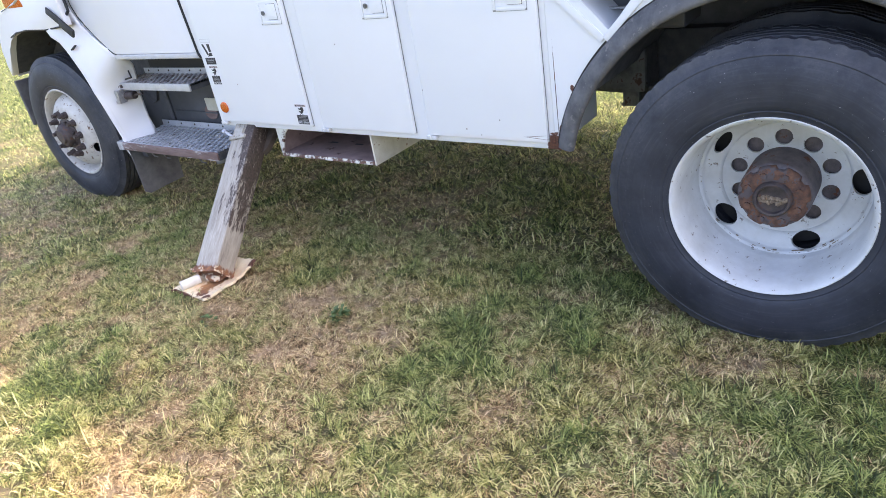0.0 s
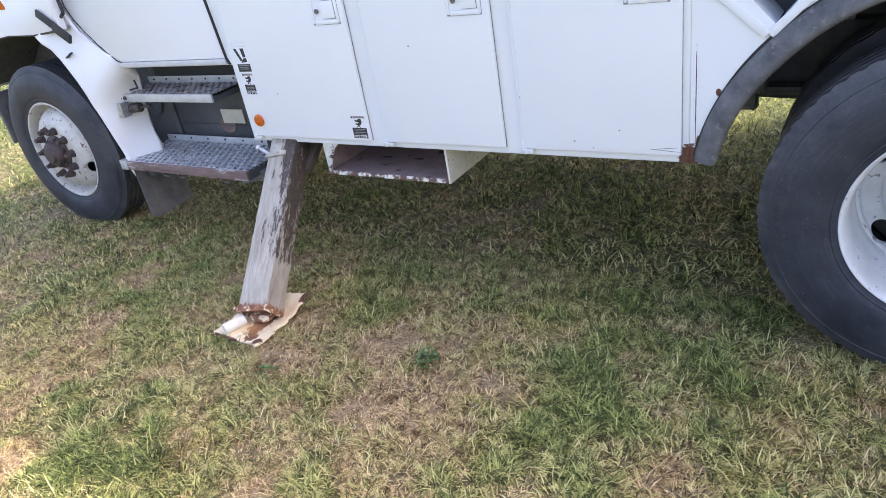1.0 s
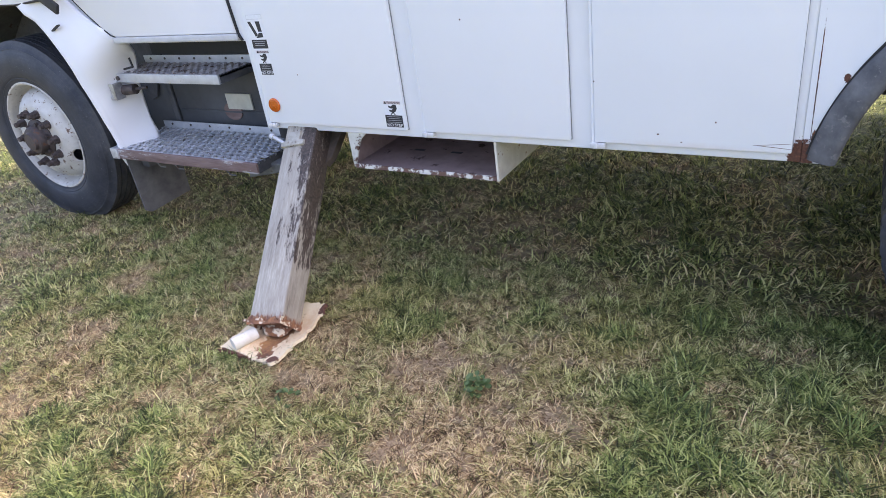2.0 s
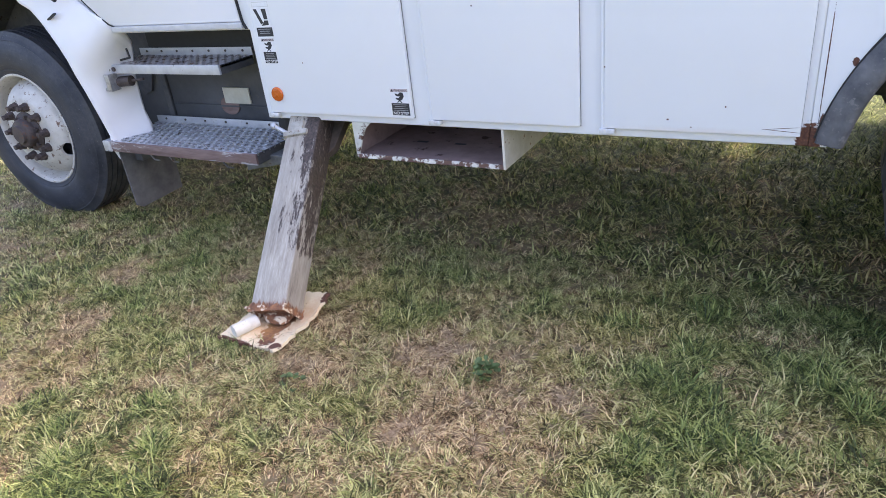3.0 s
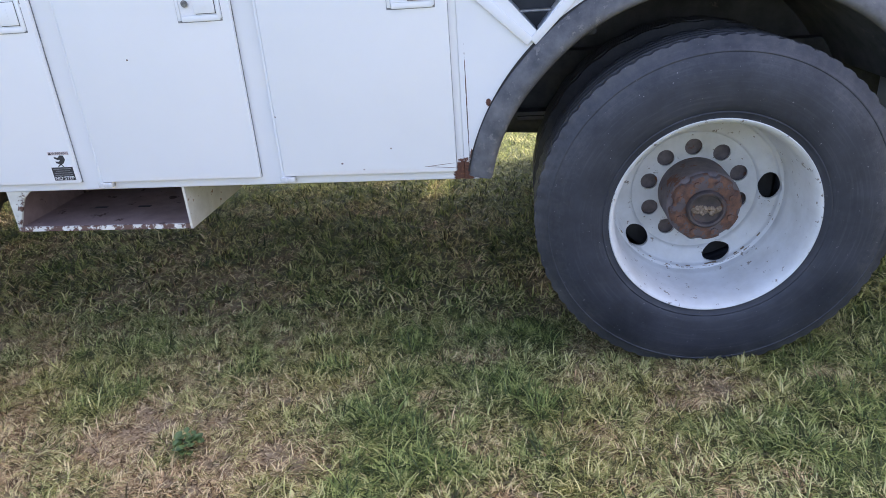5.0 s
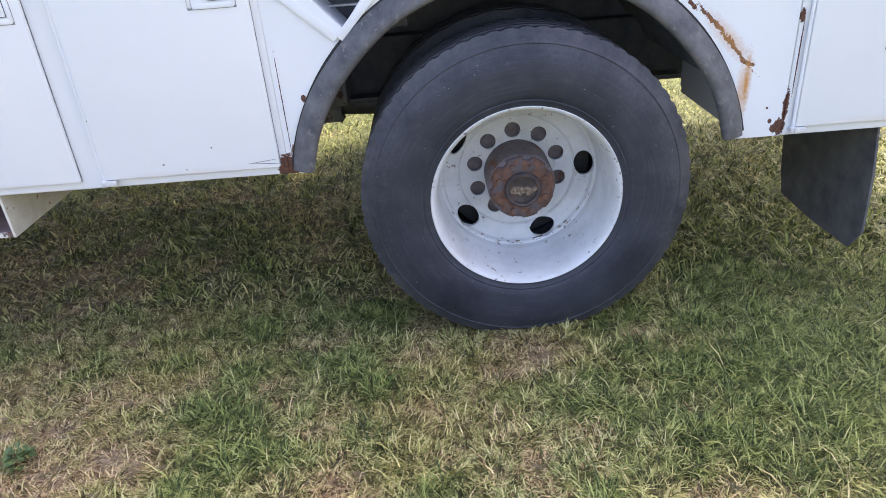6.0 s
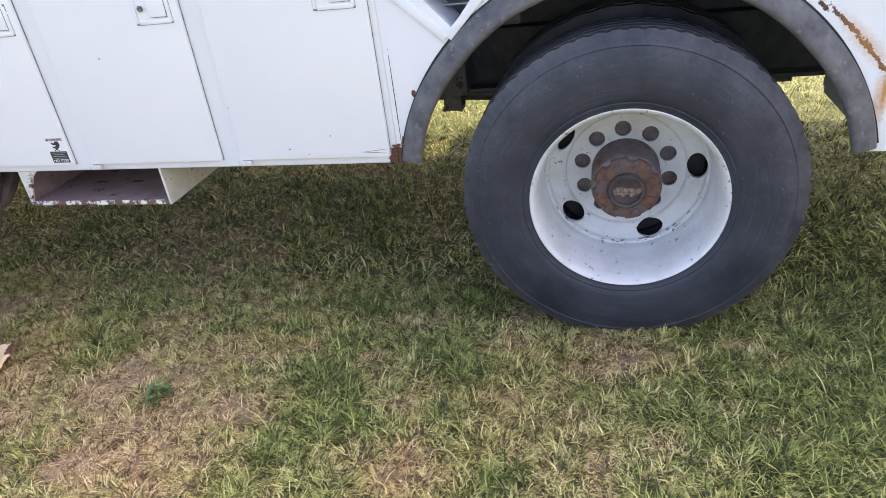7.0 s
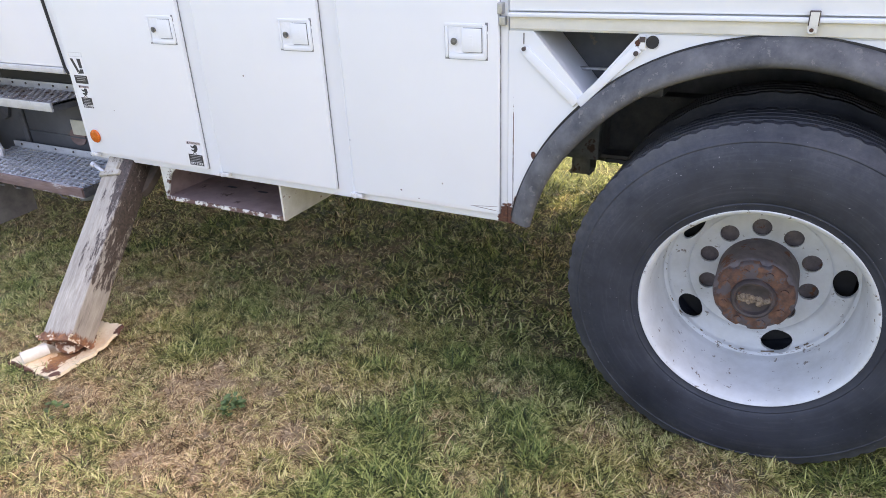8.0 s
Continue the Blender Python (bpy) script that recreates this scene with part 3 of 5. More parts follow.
def build_grass(name, rects, seed, label):
    """Mown blades, each bent and leaning; rects: x0, x1, y0, y1, blades per square metre, width factor."""
    rng = np.random.RandomState(seed)
    px, py, wide = [], [], []
    for x0, x1, y0, y1, dens, fat in rects:
        n = int((x1 - x0) * (y1 - y0) * dens)
        px.append(rng.uniform(x0, x1, n)), py.append(rng.uniform(y0, y1, n)), wide.append(np.full(n, fat))
    x, y, fat = np.concatenate(px), np.concatenate(py), np.concatenate(wide)
    # tussocks: blades fan out from jittered centres, each tussock with its own dryness and height
    cell = 0.095
    i, j = np.floor(x / cell).astype(int), np.floor(y / cell).astype(int)
    table = np.random.RandomState(77).rand(4, 256, 256)
    best = np.full(len(x), 9.0)
    ox, oy, mood, tall = (np.zeros(len(x)) for k in range(4))
    for di in (-1, 0, 1):
        for dj in (-1, 0, 1):
            a, b = (i + di) % 256, (j + dj) % 256
            ux, uy = x - (i + di + table[0, a, b]) * cell, y - (j + dj + table[1, a, b]) * cell
            dist = np.hypot(ux, uy)
            closer = dist < best
            best = np.where(closer, dist, best)
            ox, oy = np.where(closer, ux, ox), np.where(closer, uy, oy)
            mood, tall = np.where(closer, table[2, a, b], mood), np.where(closer, table[3, a, b], tall)
    d = dryness(x, y) + 0.70 * (mood - 0.5)
    lush = np.clip(-d, 0, 0.6)
    d = np.clip(d, 0, 1)
    tuft = 0.55 * tall + 0.45 * smooth_noise(x, y, 0.35, 22)
    keep = rng.rand(len(x)) < np.clip(1.12 - 0.05 * d - 1.5 * np.clip(d - 0.7, 0, 0.3) + 0.35 * (tuft - 0.5) - 3.4 * best, 0.34, 1)
    x, y, d, tuft, fat, ox, oy, lush = (v[keep] for v in (x, y, d, tuft, fat, ox, oy, lush))
    n = len(x)
    size = (0.012 + 0.022 * tuft + 0.023 * rng.rand(n)) * (1.12 - 0.20 * d + 0.7 * lush) * np.where(rng.rand(n) < 0.02, 1.5, 1.0) * np.where(rng.rand(n) < 0.0015, 1.8, 1.0)
    size = size * (0.85 + 0.15 * fat)
    reach = rng.rand(n) < 0.10 * (1 - 0.5 * d)
    size = size * np.where(reach, 1.5, 1.0)
    az = np.arctan2(oy, ox) + rng.normal(0, 1.25, n)
    lean = np.clip(rng.normal(1.27, 0.28, n) + 0.25 * d, 0.2, 1.54)
    w = (0.0008 + 0.0014 * rng.rand(n)) * fat * (1.15 - 0.30 * d) * np.where(reach, 1.12, 1.0)
    dirx, diry = np.cos(az), np.sin(az)
    sx, sy = -diry, dirx
    z0 = lift(x, y) - 0.004
    def at(k, a):
        return x + dirx * size * k * np.sin(a), y + diry * size * k * np.sin(a), z0 + size * k * np.cos(a)
    mx, my, mz = at(0.55, lean * 0.78)
    tx, ty, tz = mx + dirx * size * 0.5 * np.sin(lean * 1.28), my + diry * size * 0.5 * np.sin(lean * 1.28), mz + size * 0.5 * np.cos(np.minimum(lean * 1.28, 1.75))
    co = np.empty((n, 5, 3))
    co[:, 0] = np.stack([x - sx * w, y - sy * w, z0], 1)
    co[:, 1] = np.stack([x + sx * w, y + sy * w, z0], 1)
    co[:, 2] = np.stack([mx + sx * w * 0.85, my + sy * w * 0.85, mz], 1)
    co[:, 3] = np.stack([mx - sx * w * 0.85, my - sy * w * 0.85, mz], 1)
    co[:, 4] = np.stack([tx, ty, tz], 1)
    base = (np.arange(n) * 5)[:, None]
    loops = (base + np.array([0, 1, 2, 3, 3, 2, 4])).ravel()
    starts = (np.arange(n) * 7)[:, None] + np.array([0, 4])
    me = mesh_arrays(name, co.reshape(-1, 3), loops, starts.ravel(), np.tile([4, 3], n), M_BLADE)
    own = np.clip(d * 1.35 - 0.15 + rng.normal(0, 0.38, n), 0, 1) - 1.4 * lush
    me.attributes.new("dry", "FLOAT", "POINT").data.foreach_set("value", np.repeat(own, 5).astype(np.float32))
    tagged(new(name, me), label, "grass", kind="stuff")


build_ground()
build_grass("lawn_grass", [(-1.3, 3.7, -1.65, 0.25, 47000, 0.95), (-2.6, -1.3, -1.75, 0.5, 17000, 1.2), (-1.3, 4.8, 0.25, 2.0, 9500, 1.6), (-2.6, -1.3, 0.5, 2.0, 7000, 1.6), (3.7, 4.8, -1.75, 0.25, 13000, 1.3)], 11, "patchy mown lawn grass, green with dry straw tufts")
build_grass("far_lawn_grass", [(-15.0, -8.5, -4.5, 7.0, 500, 2.6), (-8.5, 6.2, -4.5, -1.75, 800, 2.2), (-1.3, 3.7, -1.75, -1.65, 20000, 1.2), (6.2, 10.0, -4.5, 7.0, 500, 2.6), (-8.5, -3.8, -1.75, 3.5, 2100, 1.6), (-3.8, -2.6, -1.75, 0.8, 9000, 1.4), (-3.8, -2.6, 0.8, 3.5, 2500, 1.6), (-0.5, 5.5, 2.0, 5.0, 4200, 1.3), (-2.6, -0.5, 2.0, 5.0, 1200, 1.7), (4.8, 6.2, -1.75, 2.0, 2000, 1.6)], 12, "sunlit mown lawn grass beyond the truck")

# ---- the truck ----
truck = tagged(empty("utility_truck"), "white utility service truck with rust spots, parked on grass", "truck")
truck.scale = (TRUCK_SCALE,) * 3
# Unseen top and rear are sized so the truck's shadow edges fall right.
SIDE_BOTTOM, BODY_TOP, BODY_FRONT, BODY_REAR = 0.620, 2.22, -0.565, 4.72
ARCH_X, ARCH_Z = 2.264, 0.491
WIDTH = 2.56
BELT = 1.237


def arc(cx, cz, r, a0, a1, n):
    return [(cx + r * math.cos(radians(a0 + (a1 - a0) * i / n)), cz + r * math.sin(radians(a0 + (a1 - a0) * i / n))) for i in range(n + 1)]


def build_body():
    low = math.degrees(math.asin((SIDE_BOTTOM - ARCH_Z) / 0.715))
    arch = arc(ARCH_X, ARCH_Z, 0.715, 180 - low, low, 40)
    notch = [(1.893, BELT), (1.750, 1.064), (1.592, BELT)]
    bm = bmesh.new()
    prism(bm, [(BODY_FRONT, SIDE_BOTTOM), (1.515, SIDE_BOTTOM), (1.515, BODY_TOP), (BODY_FRONT, BODY_TOP)], 0.0, 0.03, 0.006)
    body = part("service_body", bm, M_BODY, truck, "white enamelled steel locker body with rusted corners", smooth=True)
    bm = bmesh.new()
    prism(bm, [(1.5152, SIDE_BOTTOM)] + arch + [(3.125, SIDE_BOTTOM), (3.125, BELT)] + notch + [(1.5152, BELT)], 0.0006, 0.028)
    part("wheel_arch_panel", bm, M_BODY, body, "white arch panel with rust streaks")
    bm = bmesh.new()
    prism(bm, [(3.128, SIDE_BOTTOM), (BODY_REAR, SIDE_BOTTOM), (BODY_REAR, BODY_TOP), (3.128, BODY_TOP)], 0.0, 0.03, 0.004)
    part("rear_side_panel", bm, M_BODY, body, smooth=True)
    far = WIDTH - 0.58
    for name, x0, x1, y0, y1, z0, z1 in (
        ("upper_side_panel", 1.518, 3.125, 0.006, 0.03, BELT, BODY_TOP),
        ("locker_floor", BODY_FRONT + 0.004, 1.511, 0.03, 0.40, SIDE_BOTTOM + 0.004, SIDE_BOTTOM + 0.03),
        ("locker_floor", 3.0, BODY_REAR - 0.004, 0.03, 0.58, SIDE_BOTTOM + 0.004, SIDE_BOTTOM + 0.03),
        ("front_wall", BODY_FRONT, BODY_FRONT + 0.03, 0.03, WIDTH - 0.004, SIDE_BOTTOM + 0.004, BODY_TOP - 0.004),
        ("inner_wall", BODY_FRONT + 0.03, 1.50, 0.58, 0.61, 0.92, BODY_TOP - 0.004),
        ("inner_wall", 1.50, 3.03, 0.58, 0.61, 1.235, BODY_TOP - 0.004),
        ("inner_wall", 3.03, BODY_REAR - 0.03, 0.58, 0.61, 0.92, BODY_TOP - 0.004),
        # unseen rear wall and roof, added to bound the truck's shadow
        ("unseen_rear_wall", BODY_REAR - 0.03, BODY_REAR, 0.03, WIDTH - 0.004, SIDE_BOTTOM + 0.2, BODY_TOP - 0.004),
        ("unseen_roof", BODY_FRONT, BODY_REAR, 0.0, WIDTH, BODY_TOP, BODY_TOP + 0.03),
        ("bed_floor", BODY_FRONT + 0.03, BODY_REAR - 0.03, 0.61, far, 1.235, 1.27),
        ("far_locker", BODY_FRONT + 0.03, 1.55, far, WIDTH, SIDE_BOTTOM, BODY_TOP),
        ("far_locker", 3.0, BODY_REAR - 0.03, far, WIDTH, SIDE_BOTTOM, BODY_TOP),
        ("far_locker", 1.55, 3.0, far, WIDTH, 1.20, BODY_TOP),
        ("locker_end", 1.490, 1.512, 0.03, 0.40, SIDE_BOTTOM + 0.03, 1.2),
        ("locker_end", 2.995, 3.02, 0.03, 0.58, SIDE_BOTTOM + 0.03, 1.2),
    ):
        bm = bmesh.new()
        box(bm, x0, x1, y0, y1, z0, z1)
        part(name, bm, M_BODY, body)
    # triangular recess above the wheel: sloping lips
    bm = bmesh.new()
    for xa, za, xb, zb, half in ((1.566, BELT - 0.052, 1.730, 1.036, 0.014), (1.736, 1.036, 1.897, BELT - 0.036, 0.013)):
        d = Vector((xb - xa, 0, zb - za))
        m = Matrix.Translation(((xa + xb) / 2, 0, (za + zb) / 2)) @ Matrix.Rotation(-math.atan2(d.z, d.x), 4, "Y")
        box(bm, -d.length / 2, d.length / 2, -0.008, 0.002, -half, half, 0.004, m)
    box(bm, 1.896, 1.914, -0.008, 0.002, BELT - 0.040, BELT - 0.002, 0.003)
    lip = part("recess_lip", bm, M_BODY, body, smooth=True)
    bm = bmesh.new()
    box(bm, 1.897, 1.913, -0.0095, -0.0075, BELT - 0.020, BELT - 0.005, 0.001)
    part("lip_chip", bm, M_STUD, lip, "dark chip in the paint")
    for x, y, radius in ((1.891, -0.011, 0.007), (1.567, -0.014, 0.006)):
        bm = bmesh.new()
        rod(bm, (x, y, BELT - 0.050), (x, -0.001, BELT - 0.050), radius, 10)
        part("lip_bolt", bm, M_STUD, lip, "dark rusty bolt")
    m = Matrix.Translation((1.639, 0, 1.102)) @ Matrix.Rotation(math.atan2(0.149, 0.164), 4, "Y")
    for a, b in ((-0.092, -0.060), (-0.048, 0.010), (0.030, 0.052), (0.060, 0.108)):
        bm = bmesh.new()
        box(bm, a, b, -0.0012, 0.001, -0.0020, 0.0004, 0, m)
        part("lip_grime", bm, M_STUD, lip)
    bm = bmesh.new()
    box(bm, 1.562, 1.5645, -0.0012, 0.001, BELT - 0.038, BELT - 0.006)
    part("lip_grime", bm, M_STUD, lip)
    bm = bmesh.new()
    for (xa, za), (xb, zb) in (((1.590, BELT), (1.747, 1.058)), ((1.753, 1.058), (1.895, BELT))):
        d = Vector((xb - xa, 0, zb - za))
        m = Matrix.Translation(((xa + xb) / 2, 0, (za + zb) / 2)) @ Matrix.Rotation(-math.atan2(d.z, d.x), 4, "Y")
        box(bm, -d.length / 2, d.length / 2, 0.004, 0.20, -0.006, 0.0, 0, m)
    part("recess_wall", bm, M_BODY, body)
    bm = bmesh.new()
    box(bm, 1.56, 1.94, 0.205, 0.40, 1.02, 1.315, 0.01)
    box(bm, 1.575, 1.92, 0.031, 0.205, 1.240, 1.247)
    part("filler_pocket", bm, M_TANK, body, "dark pocket behind the recess")
    bm = bmesh.new()
    rod(bm, (1.69, 0.14, 1.112), (1.81, 0.14, 1.112), 0.005)
    part("recess_rod", bm, M_STEEL, body)
    # belt rail and its drop-down panel
    bm = bmesh.new()
    box(bm, 1.521, 3.12, -0.022, 0.004, 1.277, 1.289, 0.004)
    rail = part("belt_rail", bm, M_BODY, body, smooth=True)
    bm = bmesh.new()
    box(bm, 1.521, 3.12, -0.006, 0.004, 1.243, 1.2765, 0.002)
    part("rail_strip", bm, M_RAIL, rail, "dull cream strip under the rail", smooth=True)
    bm = bmesh.new()
    box(bm, 1.521, 3.12, -0.012, 0.004, 1.293, 1.95, 0.004)
    part("upper_panel", bm, M_DOOR, body, smooth=True)
    bm = bmesh.new()
    box(bm, 1.492, 1.512, -0.020, 0.0, 1.252, 1.278, 0.003)
    box(bm, 1.488, 1.504, -0.024, 0.0, 1.284, 1.316, 0.003)
    part("corner_catch", bm, M_STEEL, body)
    bm = bmesh.new()
    box(bm, 2.294, 2.318, -0.0260, -0.006, 1.270, 1.305, 0.002)
    catch = part("rail_catch", bm, M_STUD, body, "cream catch with a dark edge and an eyelet")
    bm = bmesh.new()
    box(bm, 2.2965, 2.3155, -0.0275, -0.0262, 1.268, 1.3025)
    box(bm, 2.294, 2.316, -0.0240, -0.006, 1.252, 1.272, 0.003)
    lathe(bm, [(0.0045, -0.024), (0.0055, -0.0275), (0.0085, -0.0275), (0.0105, -0.024)], 20, (2.304, 0, 1.261))
    part("catch_plate", bm, M_RAIL, catch)
    bm = bmesh.new()
    rod(bm, (2.304, -0.0255, 1.261), (2.304, -0.0235, 1.261), 0.0048, 12)
    part("catch_screw", bm, M_RUST, catch)
    # Black disc stands for the dark of a round hole.
    bm = bmesh.new()
    rod(bm, (1.931, -0.004, 1.217), (1.931, 0.012, 1.217), 0.017, 20)
    part("hole_disc", bm, M_BLACK, body, "black disc drawn for a round hole")
    # vertical joint between the panels
    for z0, z1 in ((0.665, 0.735), (0.741, 0.79), (0.80, 0.845), (0.852, 0.862), (0.885, 0.893), (0.938, 0.944)):
        bm = bmesh.new()
        box(bm, 1.5315, 1.5330, -0.0008, 0.004, z0, z1)
        part("panel_joint", bm, M_STUD, body)
    return body


def build_locker_door(x0, x1, lock_x, stickers):
    z0, z1 = 0.652, 1.98
    bm = bmesh.new()
    box(bm, x0, x1, -0.020, -0.0035, z0, z1, 0.004)
    door = part("locker_door", bm, M_DOOR, truck, "flush white locker door with a recessed paddle latch", smooth=True)
    # Grey strip stands in for the shadow gap at the door's edge.
    bm = bmesh.new()
    box(bm, x0 - 0.001, x1 + 0.0006, -0.0038, -0.0005, z0 - 0.0018, z1 + 0.001)
    part("door_shadow_gap", bm, M_GRIME_GAP, door, "grey strip drawn for the shadow gap round the door")
    bm = bmesh.new()
    rod(bm, (x0 - 0.006, -0.012, z0 - 0.012), (x0 - 0.006, -0.012, z1), 0.0055)
    part("piano_hinge", bm, M_DOOR, door, smooth=True)
    bm = bmesh.new()
    box(bm, x0 - 0.016, x0 + 0.034, -0.024, 0.0, z0 - 0.019, z0 - 0.003, 0.003)
    box(bm, x0 - 0.004, x0 + 0.008, -0.028, 0.0, z0 - 0.021, z0 - 0.001, 0.003)
    part("hinge_end", bm, M_HINGE, door, "chipped hinge end bracket", smooth=True)
    if lock_x is not None:
        lx, lz, w, h = lock_x + 0.010, 1.204, 0.140, 0.105
        # raised edge round a dish, a paddle and a cylinder
        bm = bmesh.new()
        f = 0.018
        box(bm, lx - w / 2 + 0.012, lx + w / 2 - 0.004, -0.025, -0.019, lz - h / 2, lz - h / 2 + f, 0.005)
        box(bm, lx + w / 2 - f * 0.8, lx + w / 2, -0.025, -0.019, lz - h / 2 + 0.004, lz + h / 2 - 0.004, 0.005)
        box(bm, lx - w / 2, lx + w / 2 - f * 0.8, -0.0222, -0.019, lz + h / 2 - f * 0.5, lz + h / 2, 0.001)
        box(bm, lx - w / 2, lx - w / 2 + f * 0.6, -0.0240, -0.019, lz - h / 2 + 0.004, lz + h / 2 - f * 0.5, 0.004)
        part("latch_frame", bm, M_DOOR, door, smooth=True)
        bm = bmesh.new()
        g = 0.0016
        box(bm, lx - w / 2 - g, lx + w / 2 + g, -0.0206, -0.0195, lz - h / 2 - g, lz - h / 2 + 0.004)
        box(bm, lx + w / 2 - 0.004, lx + w / 2 + g, -0.0206, -0.0195, lz - h / 2 + 0.004, lz + h / 2 - 0.03)
        box(bm, lx + w / 2 - 0.006, lx + w / 2 + 0.003, -0.0208, -0.0195, lz + h / 2 - 0.022, lz + h / 2 + 0.003)
        box(bm, lx - w / 2 - g, lx - w / 2 + 0.004, -0.0206, -0.0195, lz - h / 2 + 0.004, lz + h / 2 - 0.01)
        part("latch_seam", bm, M_GRIME_GAP, door, "grimy seam round the latch")
        bm = bmesh.new()
        box(bm, lx - w / 2 + f * 0.7, lx + w / 2 - f * 0.7, -0.0215, -0.019, lz - h / 2 + f, lz + h / 2 - f * 0.6)
        part("latch_dish", bm, M_STICK, door)
        bm = bmesh.new()
        box(bm, lx - 0.012, lx + w / 2 - f * 0.7 - 0.004, -0.027, -0.0222, lz - h / 2 + f + 0.004, lz + h / 2 - f * 0.6 - 0.003, 0.003)
        for k in range(4):
            box(bm, lx + 0.012, lx + 0.026, -0.0285, -0.0265, lz - 0.012 + k * 0.009, lz - 0.009 + k * 0.009)
        part("latch_paddle", bm, M_DOOR, door, smooth=True)
        bm = bmesh.new()
        box(bm, lx - 0.008, lx + w / 2 - f * 0.7 - 0.0020, -0.0228, -0.0216, lz - h / 2 + f + 0.0025, lz + h / 2 - f * 0.6 - 0.0018)
        part("latch_gap", bm, M_BLACK, door, "dark gap round the paddle")
        bm = bmesh.new()
        rod(bm, (lx - 0.038, -0.028, lz), (lx - 0.038, -0.0216, lz), 0.0105, 20, 0.009)
        rod(bm, (lx - 0.038, -0.030, lz), (lx - 0.038, -0.027, lz), 0.006, 14)
        part("lock_cylinder", bm, M_LOCK, door, "worn steel lock cylinder", smooth=True)
    return door


def build_sticker(x0, x1, z0, z1, boot):
    """A vinyl decal: heading, a plain pictogram and a dark text block with light lines."""
    w, h = x1 - x0, z1 - z0
    y = -0.0208
    bm = bmesh.new()
    box(bm, x0, x1, y, y + 0.0006, z0, z1)
    st = part("warning_decal", bm, M_STICK, truck, "small white and black safety decal")
    split = z0 + h * 0.46
    bm = bmesh.new()
    box(bm, x0 + w * 0.01, x1 - w * 0.01, y - 0.0004, y - 0.0001, z0 + h * 0.01, split if not boot else z0 + h * 0.27)
    part("text_block", bm, M_INK, st)
    top = (split if not boot else z0 + h * 0.27)
    rows = 5 if not boot else 3
    bm = bmesh.new()
    rnd = random.Random(int(x0 * 1000) + int(z0 * 1000))
    for k in range(rows):
        zz = top - (top - z0) * (k + 0.8) / (rows + 1.6)
        a = rnd.uniform(0.06, 0.22)
        box(bm, x0 + w * a, x1 - w * a, y - 0.0008, y - 0.0005, zz - h * 0.006, zz + h * 0.004)
    part("text_line", bm, M_GALV, st)
    if not boot:
        bm = bmesh.new()
        box(bm, x0 + w * 0.02, x1 - w * 0.02, y - 0.0004, y - 0.0001, z1 - h * 0.13, z1 - h * 0.02)
        part("heading_band", bm, M_REDINK, st)
        bm = bmesh.new()
        prism(bm, [(x0 + w * 0.04, z1 - h * 0.12), (x0 + w * 0.20, z1 - h * 0.12), (x0 + w * 0.12, z1 - h * 0.02)], y - 0.0009, y - 0.0005)
        part("warning_triangle", bm, M_INK, st)
        bm = bmesh.new()
        c = bpy.data.curves.new("no_step", "FONT")
        c.body, c.size, c.align_x, c.align_y = "NO STEP", h * 0.155, "CENTER", "CENTER"
        c.extrude = 0.0002
        ob = new("lettering", c)
        me = bpy.data.meshes.new_from_object(ob.evaluated_get(bpy.context.evaluated_depsgraph_get()))
        bpy.data.objects.remove(ob)
        me.materials.append(M_STICK)
        txt = new("lettering", me)
        txt.parent = st
        txt.matrix_basis = Matrix.Translation(((x0 + x1) / 2, y - 0.001, z0 + h * 0.085)) @ Matrix.Rotation(radians(90), 4, "X") @ Matrix.Diagonal((1.12, 1, 1, 1))
        c = bpy.data.curves.new("warn", "FONT")
        c.body, c.size, c.align_x, c.align_y = "WARNING", h * 0.125, "CENTER", "CENTER"
        c.extrude = 0.0002
        ob = new("lettering", c)
        me = bpy.data.meshes.new_from_object(ob.evaluated_get(bpy.context.evaluated_depsgraph_get()))
        bpy.data.objects.remove(ob)
        me.materials.append(M_INK)
        txt = new("lettering", me)
        txt.parent = st
        txt.matrix_basis = Matrix.Translation(((x0 + x1) / 2 + w * 0.10, y - 0.001, z1 - h * 0.075)) @ Matrix.Rotation(radians(90), 4, "X")
        # boot on a rung: bent dark shape
        bm = bmesh.new()
        cx, cz, s = x0 + w * 0.50, z1 - h * 0.33, h * 0.20
        prism(bm, [(cx + u * s, cz + v * s) for u, v in ((-0.9, 0.75), (-0.3, 0.55), (0.2, 0.95), (0.8, 0.9), (0.95, 0.2), (0.55, -0.4), (0.15, -0.55), (0.5, -0.95), (0.3, -1.0), (0.0, -0.65), (-0.5, -1.0), (-0.6, -0.9), (-0.2, -0.5), (-0.75, -0.35), (-0.85, -0.05), (-0.2, -0.1), (0.1, 0.2), (-0.4, 0.2), (-0.85, 0.4))], y - 0.0005, y - 0.0001)
        part("pictogram", bm, M_INK, st)
    else:
        bm = bmesh.new()
        prism(bm, [(x0 + w * 0.02, z1 - h * 0.20), (x0 + w * 0.22, z1 - h * 0.20), (x0 + w * 0.52, z1 - h * 0.60), (x0 + w * 0.36, z1 - h * 0.64)], y - 0.0005, y - 0.0001)
        prism(bm, [(x0 + w * 0.52, z1 - h * 0.20), (x0 + w * 0.80, z1 - h * 0.20), (x0 + w * 0.82, z1 - h * 0.50), (x0 + w * 0.60, z1 - h * 0.50)], y - 0.0005, y - 0.0001)
